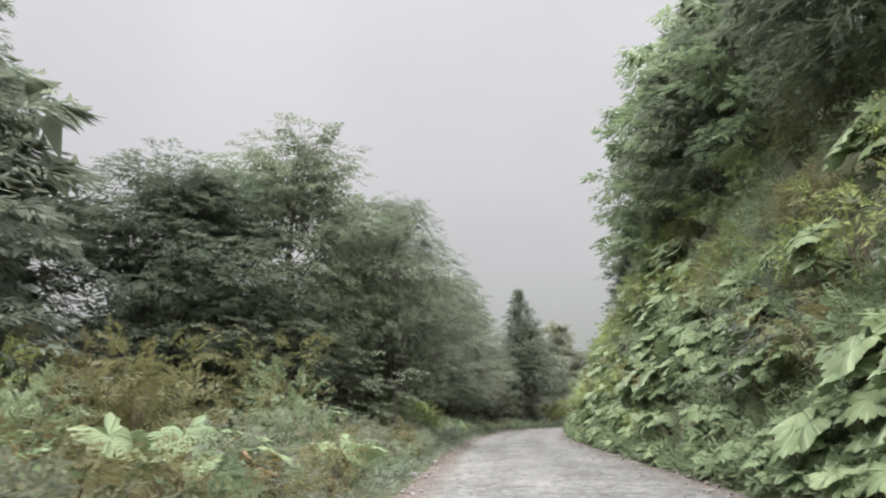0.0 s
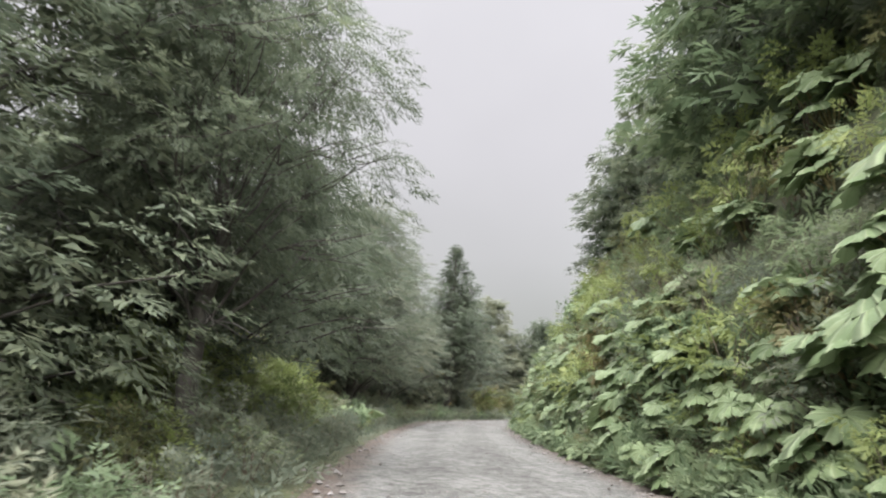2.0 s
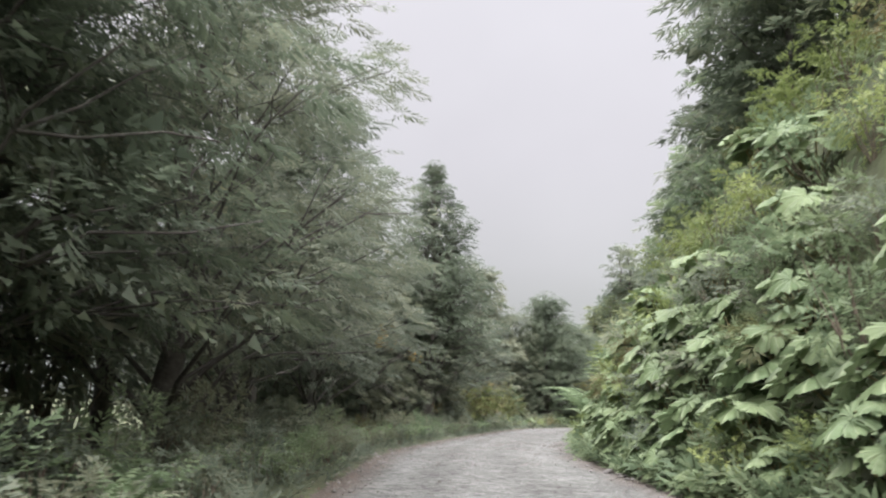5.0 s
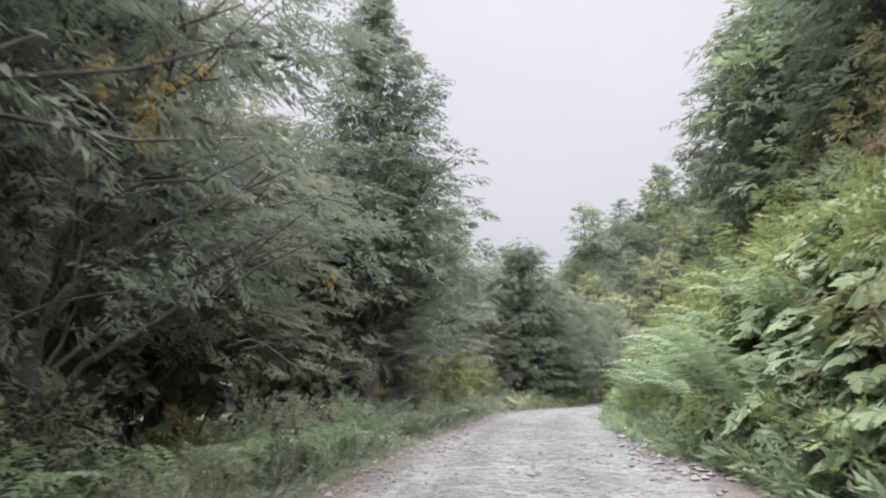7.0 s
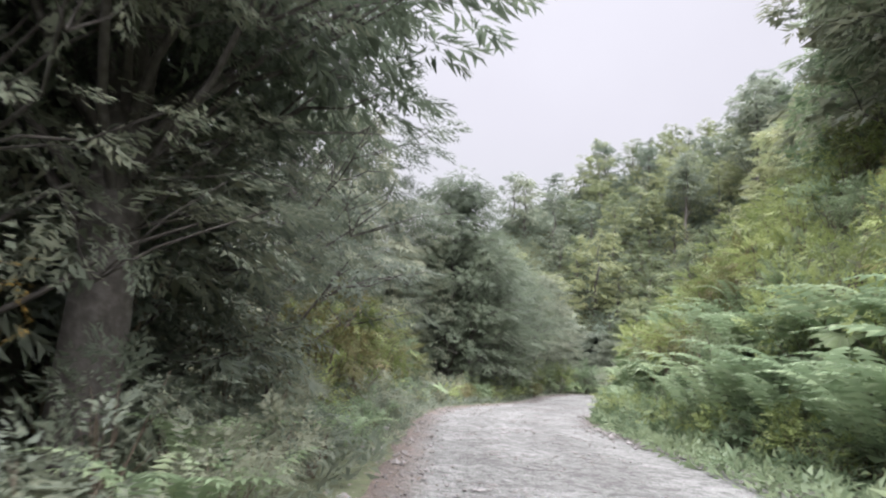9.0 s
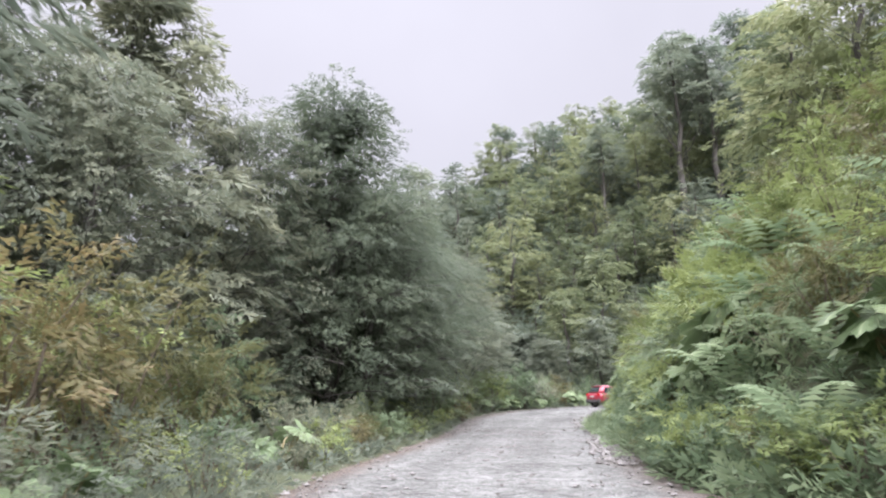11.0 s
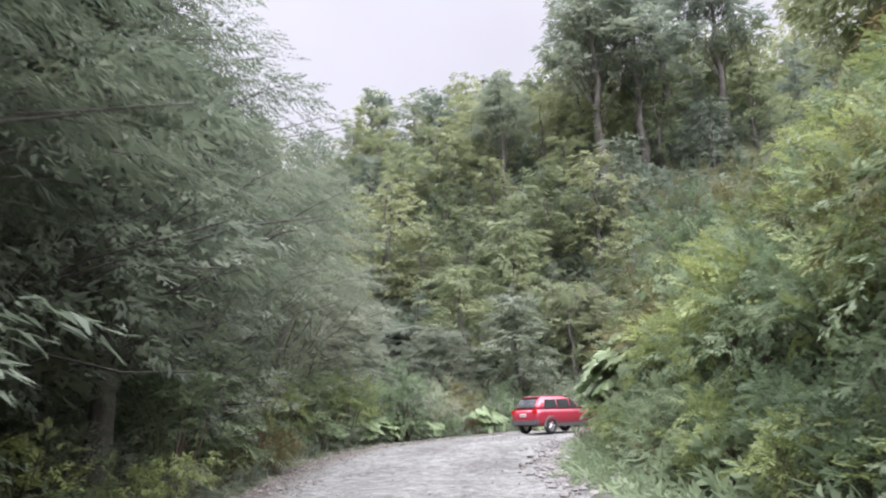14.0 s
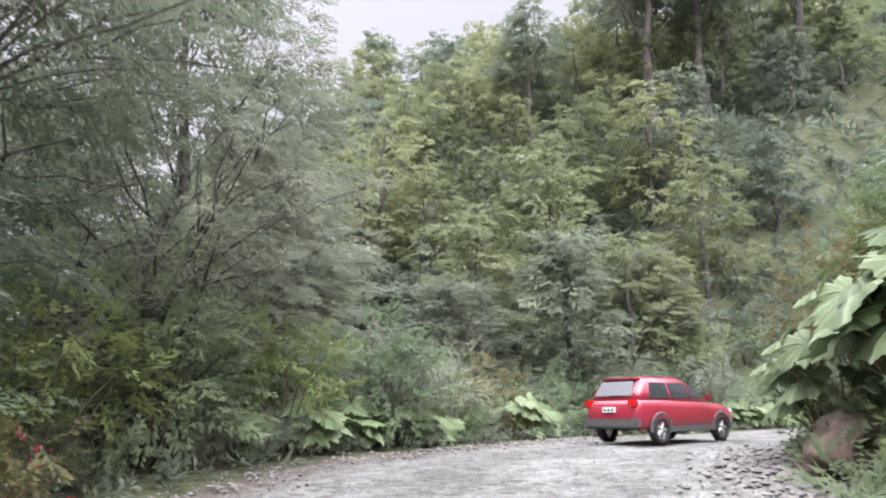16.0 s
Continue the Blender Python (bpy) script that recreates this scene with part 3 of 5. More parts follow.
# the gravel road: a strip of its own, cambered, with shallow wheel tracks and a loose edge
rs = np.arange(-55, ALONG[-1] - 5, 0.4)
cols = np.r_[-1.16, -1.06, np.linspace(-1, 1, 25), 1.06, 1.16]
rv = []
for s in rs:
    hl = float(half_left(s)) + 0.18 * noise.noise(Vector((s * 0.5, 0, 3)))
    hr = float(half_right(s)) + 0.2 + 0.2 * noise.noise(Vector((s * 0.45, 5, 3)))
    for c in cols:
        d = c * (hl if c < 0 else hr)
        x, y = place(s, d)
        rut = -0.03 * (math.exp(-((d + 1.55) / 0.35) ** 2) + math.exp(-((d - 0.15) / 0.35) ** 2) + math.exp(-((d - 1.9) / 0.35) ** 2))
        z = float(road_z(s)) + 0.02 - 0.02 * d * d / 9 + rut + 0.016 * noise.noise(Vector((x * 0.6, y * 0.6, 0))) + 0.002 * noise.noise(Vector((x * 3, y * 3, 1)))
        if abs(c) > 1.03:
            z -= 0.06 if abs(c) < 1.1 else 0.2
        rv.append((x, y, z))
nc = len(cols)
i, j = np.meshgrid(np.arange(len(rs) - 1), np.arange(nc - 1), indexing="ij")
rf = np.stack([i * nc + j, i * nc + j + 1, (i + 1) * nc + j + 1, (i + 1) * nc + j], -1).reshape(-1, 4)
road_mesh = mesh_np("road", rv, rf, gravel, True)
road_mesh.attributes.new("across", "FLOAT", "POINT").data.foreach_set("value", np.tile(cols, len(rs)).astype(np.float32))
road = tagged(new("road", road_mesh), "pale grey gravel road with faint wheel tracks", "road", kind="structure")

# ---- plants: one of each, then copies ----
near_trees = [
    make_tree("beech_tree", "broad dark green southern beech with layered boughs", "tree", bark, beech_leaf, kind="dome", height=12.0, radius=5.0, boughs=58, sprays=50, leaves=36, leaf=0.158, seed=s, low=0.2 if s == 3 else 0.08, spray_len=0.88, core=2300)
    for s in (1, 2, 3)]
dense_tree = make_tree("evergreen_tree", "dense dark evergreen tree with low drooping boughs", "tree", bark, dark_leaf, kind="dome", height=10.0, radius=3.8, boughs=44, sprays=38, leaves=34, leaf=0.16, seed=5, low=0.14, spray_len=0.88, core=600)
shade_trees = [
    make_tree("shade_tree", "dark evergreen on a bare trunk with boughs hanging over the verge", "tree", bark, dark_leaf, kind="dome", height=12.5, radius=4.4, boughs=46, sprays=44, leaves=40, leaf=0.15, seed=s, low=0.2, spray_len=0.8, core=500)
    for s in (15, 16)]
pole_tree = make_tree("pole_tree", "thin straight tree with a bare stem in the forest shade", "tree", bark, dark_leaf, kind="tall", height=11.0, radius=2.2, boughs=16, sprays=20, leaves=14, leaf=0.27, seed=17, low=0.48, spray_len=1.0, core=150, twigs=1)
back_tree = make_tree("forest_tree", "dark green forest tree behind the roadside trees", "tree", bark, dark_leaf, kind="dome", height=11.0, radius=4.3, boughs=36, sprays=18, leaves=12, leaf=0.5, seed=6, low=0.1, spray_len=1.2, core=400)
overhang = make_tree("overhanging_beech", "old beech whose high boughs reach over the road", "tree", bark, beech_leaf, split=True, kind="tall", height=12.0, radius=4.6, boughs=46, sprays=56, leaves=40, leaf=0.115, seed=8, low=0.38, spray_len=0.8, core=400, hang=0.9)
spire = make_tree("pointed_evergreen", "tall narrow pointed evergreen above the roadside trees", "tree", bark, beech_leaf, kind="spire", height=18.5, radius=6.8, boughs=110, sprays=24, leaves=20, leaf=0.22, seed=7, low=0.32, spray_len=1.1, core=600)
sparse = make_tree("sparse_tree", "tall thin tree with pale stems and open crown", "tree", bark, dark_leaf, kind="tall", height=13.0, radius=3.6, boughs=36, sprays=34, leaves=22, leaf=0.25, seed=9, low=0.1, spray_len=1.05, core=550)
slender = make_tree("slender_tree", "young pale green tree on a thin bare stem", "tree", bark, hill_leaf, kind="dome", height=8.5, radius=2.2, boughs=22, sprays=16, leaves=14, leaf=0.36, seed=10, low=0.34, spray_len=0.8, core=60)
bank_trees = [
    make_tree("bank_tree", "small leafy evergreen tree on the steep bank", "tree", bark, m, kind="tall", height=9.0, radius=3.0, boughs=26, sprays=18, leaves=18, leaf=0.32, seed=s, low=0.06, spray_len=0.9, core=120, twigs=1)
    for s, m in ((21, dark_leaf), (22, beech_leaf), (23, green_leaf))]
hill_trees = [
    make_tree("hillside_tree", "round-crowned evergreen on the forested hillside", "tree", bark, warm_leaf if s in (31, 34) else hill_leaf, kind=k, height=10.0, radius=3.6, boughs=20, sprays=13, leaves=19, leaf=0.255, seed=s, low=0.1, spray_len=1.1, core=60, twigs=0, narrow=0.48)
    for s, k in ((31, "dome"), (32, "tall"), (33, "spire"), (34, "dome"))]
emergent = make_tree("emergent_tree", "tall bare-stemmed tree with a tufted crown on the hill", "tree", bark, hill_leaf, kind="tall", height=17.0, radius=3.8, boughs=24, sprays=22, leaves=12, leaf=0.36, seed=35, low=0.5, spray_len=1.1, core=40)
shrubs = {
    "lime": [make_shrub("bright_shrub", "bright yellow-green leafy shrub on the bank", twig, lime_leaf, 2.2, 1.6, 125, 14, 0.245, s) for s in (41, 42)],
    "olive": [make_shrub("fuchsia_shrub", "olive and rust-tinged twiggy shrub", twig, olive_leaf, 2.2, 1.6, 125, 14, 0.235, s, droop=0.35) for s in (43, 44)],
    "green": [make_shrub("leafy_shrub", "mid-green dense shrub on the verge", twig, green_leaf, 2.0, 1.6, 125, 14, 0.245, s) for s in (45, 46)],
    "dark": [make_shrub("dark_shrub", "dark green evergreen shrub in the shade", twig, dark_leaf, 2.0, 1.6, 125, 14, 0.245, s) for s in (47,)],
}
fine = {
    "lime": [make_shrub("bright_shrub", "bright yellow-green shrub of small leaves on the bank", twig, lime_leaf, 2.2, 1.6, 196, 30, 0.15, s, 0.55, narrow=0.46) for s in (141, 142)],
    "olive": [make_shrub("fuchsia_shrub", "olive and rust-tinged shrub of small leaves", twig, olive_leaf, 2.2, 1.6, 196, 30, 0.145, s, 0.55, droop=0.35, narrow=0.46) for s in (143, 144)],
    "green": [make_shrub("leafy_shrub", "mid-green dense shrub of small leaves", twig, green_leaf, 2.0, 1.6, 196, 30, 0.15, s, 0.55, narrow=0.46) for s in (145, 146)],
}
lr = np.random.default_rng(5)
leaf_meshes = [mesh_np("leaf", *rhubarb_leaf(lr), rhubarb_mat, True) for _ in range(4)]
rhubarbs = [make_rhubarb("giant rhubarb with huge pale green lobed leaves", leaf_meshes, stalk_mat, 1.3, n, s, 1.0, z, 85) for n, s, z in ((7, 51, 1.3), (6, 52, 1.5), (8, 53, 1.15))]
open_rhubarb = make_rhubarb("giant rhubarb spreading flat lobed leaves on the verge", leaf_meshes, stalk_mat, 0.95, 10, 54, 1.0, 1.0)
ferns = [make_fern("arching green fern with drooping fronds", fern_leaf, 1.3, 8, s) for s in (61, 62)]
used = set()


def plant(ob, x, y, size=1.0, turn=None, tall=1.0, sink=0.0, lean=(0, 0), group="", clear=0.0):
    """Stands a plant on the ground: the first time the plant itself, then copies."""
    if clear:
        for _ in range(12):
            d = ground(np.array([x]), np.array([y]))[2][0]
            if abs(d) >= clear * size + 3.8:
                break
            n = RIGHT[np.argmin(np.linalg.norm(LINE - (x, y), axis=1))]
            x, y = x + np.sign(d) * n[0] * 0.3, y + np.sign(d) * n[1] * 0.3
    z = height_at(x, y) - sink
    a = rng.uniform(0, 360) if turn is None else turn
    m = pose(x, y, z, lean[0], lean[1], a)
    if ob.name in used:
        o = copy_thing(ob, m)
    else:
        used.add(ob.name)
        o = ob
        o.matrix_basis = m
    o.scale = (size, size, size * tall)
    if group:
        tagged(o, group=group)
    return o


def facing(s):
    """The turn that points a plant's front from the bank to the road."""
    n = np.array([np.interp(s, ALONG, RIGHT[:, i]) for i in range(2)])
    return math.degrees(math.atan2(-n[1], -n[0]))


# left of the road: kind, x, y, size, height stretch
B0, B1, B2 = near_trees
H0, H1 = shade_trees
REACH = {"beech_tree": 3.2, "shade_tree": 0.0, "pole_tree": 0.0, "evergreen_tree": 3.9, "forest_tree": 4.0, "overhanging_beech": 0.0, "pointed_evergreen": 0.0, "sparse_tree": 3.0, "slender_tree": 1.0}
stood = []
for ob, x, y, s, t in (
    # first three back_trees: unseen behind the start, added to shade the left verge
    (back_tree, -6.0, -6.5, 1.0, 1.15), (back_tree, -9.5, -11.0, 1.0, 1.1), (back_tree, -9.5, 4.5, 0.95, 0.9), (sparse, -14.6, 17.5, 1.0, 1.05), (back_tree, -18.0, 24, 1.2, 1.1), (B1, -10.5, 27.0, 1.1, 0.84),
    (B0, -7.0, 31.0, 1.12, 1.03), (dense_tree, -12.0, 31.0, 0.95, 0.78), (overhang, -2.35, 33.4, 0.8, 1.24), (back_tree, -13.5, 36, 0.9, 0.9), (back_tree, -7, 41, 0.9, 0.85), (B2, -4.6, 39.0, 0.88, 1.27),
    (B2, -3.2, 56.5, 1.0, 1.08), (dense_tree, -7.0, 50, 0.85, 0.85), (back_tree, -5.0, 60.5, 0.85, 1.15), (back_tree, -10, 58, 0.9, 0.95), (H0, -0.4, 62.5, 1.0, 1.08),
    (H1, -0.2, 70.6, 1.08, 1.08), (H0, 1.9, 77.2, 1.0, 1.08), (B1, -2.6, 80, 0.95, 1.05), (H1, 2.5, 85.2, 0.95, 1.05), (back_tree, 0.0, 88, 1.05, 1.05),
    (pole_tree, -2.6, 66.0, 0.95, 1.0), (pole_tree, 0.0, 73.5, 0.9, 1.1), (pole_tree, 1.6, 81.0, 0.9, 1.1), (pole_tree, 4.4, 88.4, 0.9, 1.0),
    (spire, 8.7, 93.5, 0.97, 1.0), (H0, 6.7, 92.6, 0.8, 1.05), (overhang, 7.6, 95.6, 0.76, 1.18), (dense_tree, 8.5, 96.5, 0.8, 1.0), (back_tree, 5.5, 99, 1.0, 0.9), (H1, 11.9, 104.6, 0.95, 1.18),
    (sparse, 13.5, 125, 1.0, 1.28), (sparse, 18.4, 128.5, 1.15, 1.19), (dense_tree, 17.2, 123.5, 0.95, 1.2), (back_tree, 16.0, 132.5, 0.85, 0.8), (back_tree, 7.5, 124.0, 1.0, 0.85), (back_tree, 10, 117, 0.8, 0.75), (B1, 27.0, 131.0, 0.95, 1.33), (overhang, 28.6, 130.2, 0.85, 1.05), (dense_tree, 22.4, 130.0, 1.0, 1.32), (back_tree, 14, 133, 0.9, 0.7),
    (B2, 31.2, 136.6, 0.95, 1.15), (overhang, 33.8, 137.2, 0.9, 1.05), (back_tree, 26, 142, 1.1, 0.95), (dense_tree, 36.2, 143.0, 0.95, 1.3), (back_tree, 33, 150, 1.1, 1.15), (overhang, 38.8, 144.4, 0.9, 1.1), (H0, 43.8, 149.5, 0.9, 1.08),
    # last three back_trees: also unseen behind the start, added to block the sun
    (B1, 43, 159, 1.0, 0.95), (dense_tree, 49.5, 157.0, 0.95, 1.05), (back_tree, 53, 163, 0.9, 0.9), (dense_tree, 58.0, 158.0, 0.75, 0.85), (back_tree, 62, 167, 0.85, 0.8), (slender, 61.0, 153.6, 0.95, 1.0), (dense_tree, 75, 160, 0.75, 0.8), (back_tree, -6.8, -2.0, 1.0, 1.15), (back_tree, -5.4, -14.0, 1.0, 1.1), (back_tree, -6.0, -21.0, 1.0, 1.1)):
    stood.append(plant(ob, x, y, s, tall=t, group="trees left of the road", clear=REACH[ob.name.split(".")[0]]))
spire.matrix_basis = spire.matrix_basis @ Matrix.Rotation(math.radians(300), 4, "Z")

# steep bank right of the road
# trees below about s = 10 are out of view, added to shade the start
for s in np.arange(-18, 150, 4.2):
    far = 10.2 + 3.5 * float(smooth(s, 106, 124)) + 2.3 * float(smooth(s, 70, 84)) - 1.4 * float(1 - smooth(s, 36, 44)) + 1.5 * float(smooth(s, 46, 52) * (1 - smooth(s, 66, 74))) - 1.0 * math.exp(-((s - 101) / 6) ** 2)
    for row in range(2):
        x, y = place(s + rng.uniform(-1.5, 1.5), far + row * 5.0 + rng.uniform(-0.8, 0.8))
        if (s > 128 and row == 0) or (row == 1 and (int(s / 4.2) % 2 or s < 14)):
            continue
        big = 1.2 if 95 < s < 108 and row == 0 else 1.0
        plant(bank_trees[int(rng.integers(3))], x, y, rng.uniform(0.85, 1.15) * big, tall=rng.uniform(0.95, 1.2), group="trees on the bank")
for x, y, k in ((49.5, 122.5, 0.95), (53.0, 125.5, 1.0), (56.5, 129.0, 1.05), (60.5, 130.5, 1.0), (64.0, 133.0, 0.95), (47.0, 118.5, 0.9)):
    plant(hill_trees[3 if k == 1.0 else 0], x, y, k * 1.12, group="trees on the bank")
for s, d, k in ((33, 9.2, 1.15), (38.5, 8.9, 1.2), (43.5, 9.3, 1.15)):
    x, y = place(s, d)
    plant(bank_trees[2], x, y, k, tall=1.15, group="trees on the bank")
names = ["lime", "olive", "green", "dark"]
for s in np.arange(4, 160, 2.3):
    odds = (0.18, 0.27, 0.35, 0.2) if s < 75 else (0.45, 0.25, 0.27, 0.03)
    wide = float(half_right(s)) - HALF
    rows = (3.75, 4.4, 5.2, 6.3, 7.7) if s < 76 else (3.85, 5.2, 6.9, 9.0, 11.3)
    for k, d in enumerate(rows):
        if k > 2 and s > 148:
            continue
        x, y = place(s + rng.uniform(-0.8, 0.8), d + wide + rng.uniform(-0.2, 0.2))
        pick = names[int(rng.choice(4, p=(0.42, 0.24, 0.3, 0.04) if k > 2 and s < 75 else odds))]
        kind = fine[pick] if s > 100 and k in (1, 2) and pick in fine else shrubs[pick]
        plant(kind[int(rng.integers(len(kind)))], x, y, rng.uniform(0.75, 1.05) * (0.5 if k == 0 else 0.85 if s < 80 else 1.05), tall=rng.uniform(0.8, 1.15), sink=0.15, group="shrubs on the bank")
for s in np.arange(7, 88, 1.75):
    for k, d in enumerate((3.5, 3.95, 4.4, 4.9, 5.6, 6.5, 7.5)):
        if rng.uniform() < (0.95, 0.9, 0.85, 0.65, 0.4, 0.26, 0.18)[k]:
            out = max(0.0, float(half_right(s)) - HALF) + 0.45 * float(smooth(s, 72, 80))
            x, y = place(s + rng.uniform(-0.8, 0.8), d + out + rng.uniform(-0.15, 0.15))
            plant(rhubarbs[int(rng.integers(3))], x, y, rng.uniform(0.7, 1.05) * (0.55, 0.72, 0.85, 0.95, 1, 1, 1)[k], turn=facing(s) + rng.normal(0, 25), sink=0.1, group="giant rhubarb on the bank")
for s in np.arange(78, 162, 1.25):
    x, y = place(s + rng.uniform(-0.4, 0.4), float(half_right(s)) + 0.65 + rng.uniform(-0.1, 0.25))
    kind = shrubs["green" if rng.uniform() < 0.6 else "lime"]
    plant(kind[int(rng.integers(2))], x, y, rng.uniform(0.4, 0.6), tall=rng.uniform(0.7, 1.0), sink=0.05, group="low shrubs at the foot of the bank")
sc = mark(49, 143)
for ds, d, k in ((-3, 5.6, 1.0), (-1.5, 4.9, 1.0), (0.5, 5.4, 1.2), (1.5, 5.0, 0.9), (-2, 6.4, 1.2)):
    x, y = place(sc + ds, d + float(half_right(sc + ds)) - HALF)
    plant(rhubarbs[int(rng.integers(3))], x, y, k, turn=facing(sc + ds) + 30, sink=-0.2 if d > 4.4 else 0.0, group="giant rhubarb inside the bend")
for x, y, k, up in ((51.9, 139.9, 0.95, 0.7), (52.6, 140.6, 0.9, 0.6), (51.3, 138.9, 1.0, 0.8), (50.6, 138.3, 1.0, 0.8)):
    plant(rhubarbs[int(rng.integers(3))], x, y, k, turn=facing(sc) + 35, sink=-up, group="giant rhubarb inside the bend")
for s, d, k in ((100, 5.0, 0.9), (104, 5.4, 0.9), (112, 4.8, 0.8), (118, 5.0, 1.0), (120.6, 4.3, 0.7), (121.4, 4.05, 0.75), (122.2, 4.3, 0.7), (123.0, 3.95, 0.7), (124.0, 4.25, 0.7), (128.6, 4.4, 0.85), (129.6, 4.8, 0.9), (130.4, 4.3, 0.8), (131.5, 5.2, 0.9), (151, 5.2, 0.9), (153, 5.0, 1.0)):
    x, y = place(s, d + float(half_right(s)) - HALF + 0.1)
    plant(rhubarbs[int(rng.integers(3))], x, y, k, turn=facing(s) + rng.normal(0, 20), group="giant rhubarb on the bank")
for s in np.arange(80, 122, 1.15):
    wide = float(half_right(s)) - HALF
    for d in (4.0, 5.1) if s < 106 else (float(rng.uniform(3.9, 7.5)),):
        x, y = place(s + rng.uniform(-0.4, 0.4), d + wide + rng.uniform(-0.2, 0.3))
        plant(ferns[int(rng.integers(2))], x, y, rng.uniform(1.0, 1.6) * (1.15 if s < 106 else 0.9), sink=-0.1, group="ferns on the bank")

for s, d, k in ((122.5, 7.0, 1.3), (124.0, 7.8, 1.4), (126.0, 7.2, 1.3), (128.0, 8.0, 1.4), (130.5, 7.4, 1.3), (133.0, 8.2, 1.3), (127.0, 6.4, 1.3)):
    x, y = place(s, d)
    plant(ferns[int(rng.integers(2))], x, y, k, sink=-0.6, group="ferns on the bank")
for s in np.arange(120, 149, 1.7):
    for d in (4.1, 5.1, 6.5):
        x, y = place(s + rng.uniform(-0.5, 0.5), d + float(half_right(s)) - HALF + rng.uniform(-0.2, 0.2))
        plant(fine["lime" if rng.uniform() < 0.45 else "green"][int(rng.integers(2))], x, y, rng.uniform(0.8, 1.1) * (0.62 if d < 5 else 1.0), tall=rng.uniform(0.9, 1.2), sink=0.1, group="bright shrubs before the bend")

# verge left of the road
for s in np.arange(4, 172, 1.9):
    for k, d in enumerate((0.75, 2.3)):
        hl = float(half_left(s))
        x, y = place(s + rng.uniform(-0.5, 0.5), -(hl + d + rng.uniform(-0.1, 0.4)))
        big = 0.42 if k == 0 else 0.6
        kind = shrubs[names[int(rng.choice(4, p=(0.0, 0.03, 0.27, 0.7) if 50 < s < 100 else (0.0, 0.4, 0.2, 0.4) if s < 26 else (0.08, 0.2, 0.27, 0.45)))]]
        plant(kind[int(rng.integers(len(kind)))], x, y, rng.uniform(0.8, 1.2) * big, tall=rng.uniform(0.8, 1.1), group="low shrubs on the verge")
for x, y, kind, k in ((-5.2, 20.5, "olive", 1.5), (-7.8, 19.0, "olive", 1.35), (-3.4, 17.0, "green", 1.0), (-8.5, 14.5, "green", 1.0), (-11.5, 17.0, "lime", 1.3), (-6.3, 15.5, "olive", 1.2), (-11.0, 12, "green", 1.2), (-9.5, 18.5, "olive", 1.4),
                      (-3.4, 35.6, "lime", 1.0), (-4.8, 36.6, "lime", 1.2), (-2.6, 38.2, "lime", 0.85), (-5.2, 33.6, "green", 1.1), (-2.0, 43.2, "lime", 0.95), (-3.6, 42.0, "lime", 1.25), (-2.6, 45.4, "lime", 1.0), (-1.4, 41.0, "lime", 0.75), (-1.2, 46.0, "olive", 0.7), (-4.5, 46.5, "lime", 1.2),
                      (14.6, 105.5, "lime", 1.3), (13.0, 104.0, "olive", 1.4), (16.0, 114.5, "olive", 1.6), (17.6, 117.0, "olive", 1.7), (14.6, 112.0, "lime", 1.4), (19.8, 119.5, "olive", 1.3), (17.0, 120.5, "lime", 1.6), (20.5, 123.0, "green", 1.6),
                      (37.0, 145.5, "green", 1.7), (33.5, 140.5, "green", 1.1)):
    plant(fine[kind][int(rng.integers(2))], x, y, k, group="larger shrubs left of the road")
for k, sb in enumerate((144, 146.5, 149, 151.5, 154, 156.5, 159, 150, 155)):
    x, y = place(sb, -(float(half_left(sb)) + (1.7 if k < 7 else 4.0)))
    plant(fine["lime" if k in (3, 5) else "green"][k % 2], x, y, (1.15 if k % 2 else 1.4) if k < 7 else 2.0, group="larger shrubs left of the road")
flowering = make_shrub("flowering_fuchsia", "olive fuchsia shrub hung with small red flowers", twig, olive_leaf, 2.0, 1.5, 125, 14, 0.24, 48, droop=0.35)
fr = np.random.default_rng(49)
drops = []
for _ in range(34):
    a, h, q = fr.uniform(0, 6.3), fr.uniform(0.35, 1.0), fr.uniform(0.7, 1.05)
    c = np.array([math.cos(a) * 1.45 * q * (1.2 - 0.6 * h), math.sin(a) * 1.45 * q * (1.2 - 0.6 * h), 2.0 * h])
    drops.append(tube([c, c - [0, 0, 0.03], c - [0, 0, 0.07], c - [0, 0, 0.1]], [0.008, 0.022, 0.028, 0.006], 5))
for k, d in enumerate(drops):
    part("flower", mesh_np("flower", *d, petal, True), flowering, "small hanging red flower")
for x, y, k in ((40.2, 142.7, 0.6),):
    plant(flowering, x, y, k, group="flowering shrubs left of the road")
for x, y, k in ((10.6, 97.2, 1.2), (6.2, 93.8, 1.6), (8.2, 96.0, 1.8), (-2.5, 58.0, 1.0)):
    plant(shrubs["dark"][0], x, y, k, tall=1.25, group="dark shrubs under the trees")
for s in np.arange(52, 104, 2.4):
    x, y = place(s, -(9.5 + rng.uniform(-1, 1.5)))
    plant(shrubs["dark"][0], x, y, rng.uniform(1.3, 1.7), tall=1.3, group="dark shrubs under the trees")
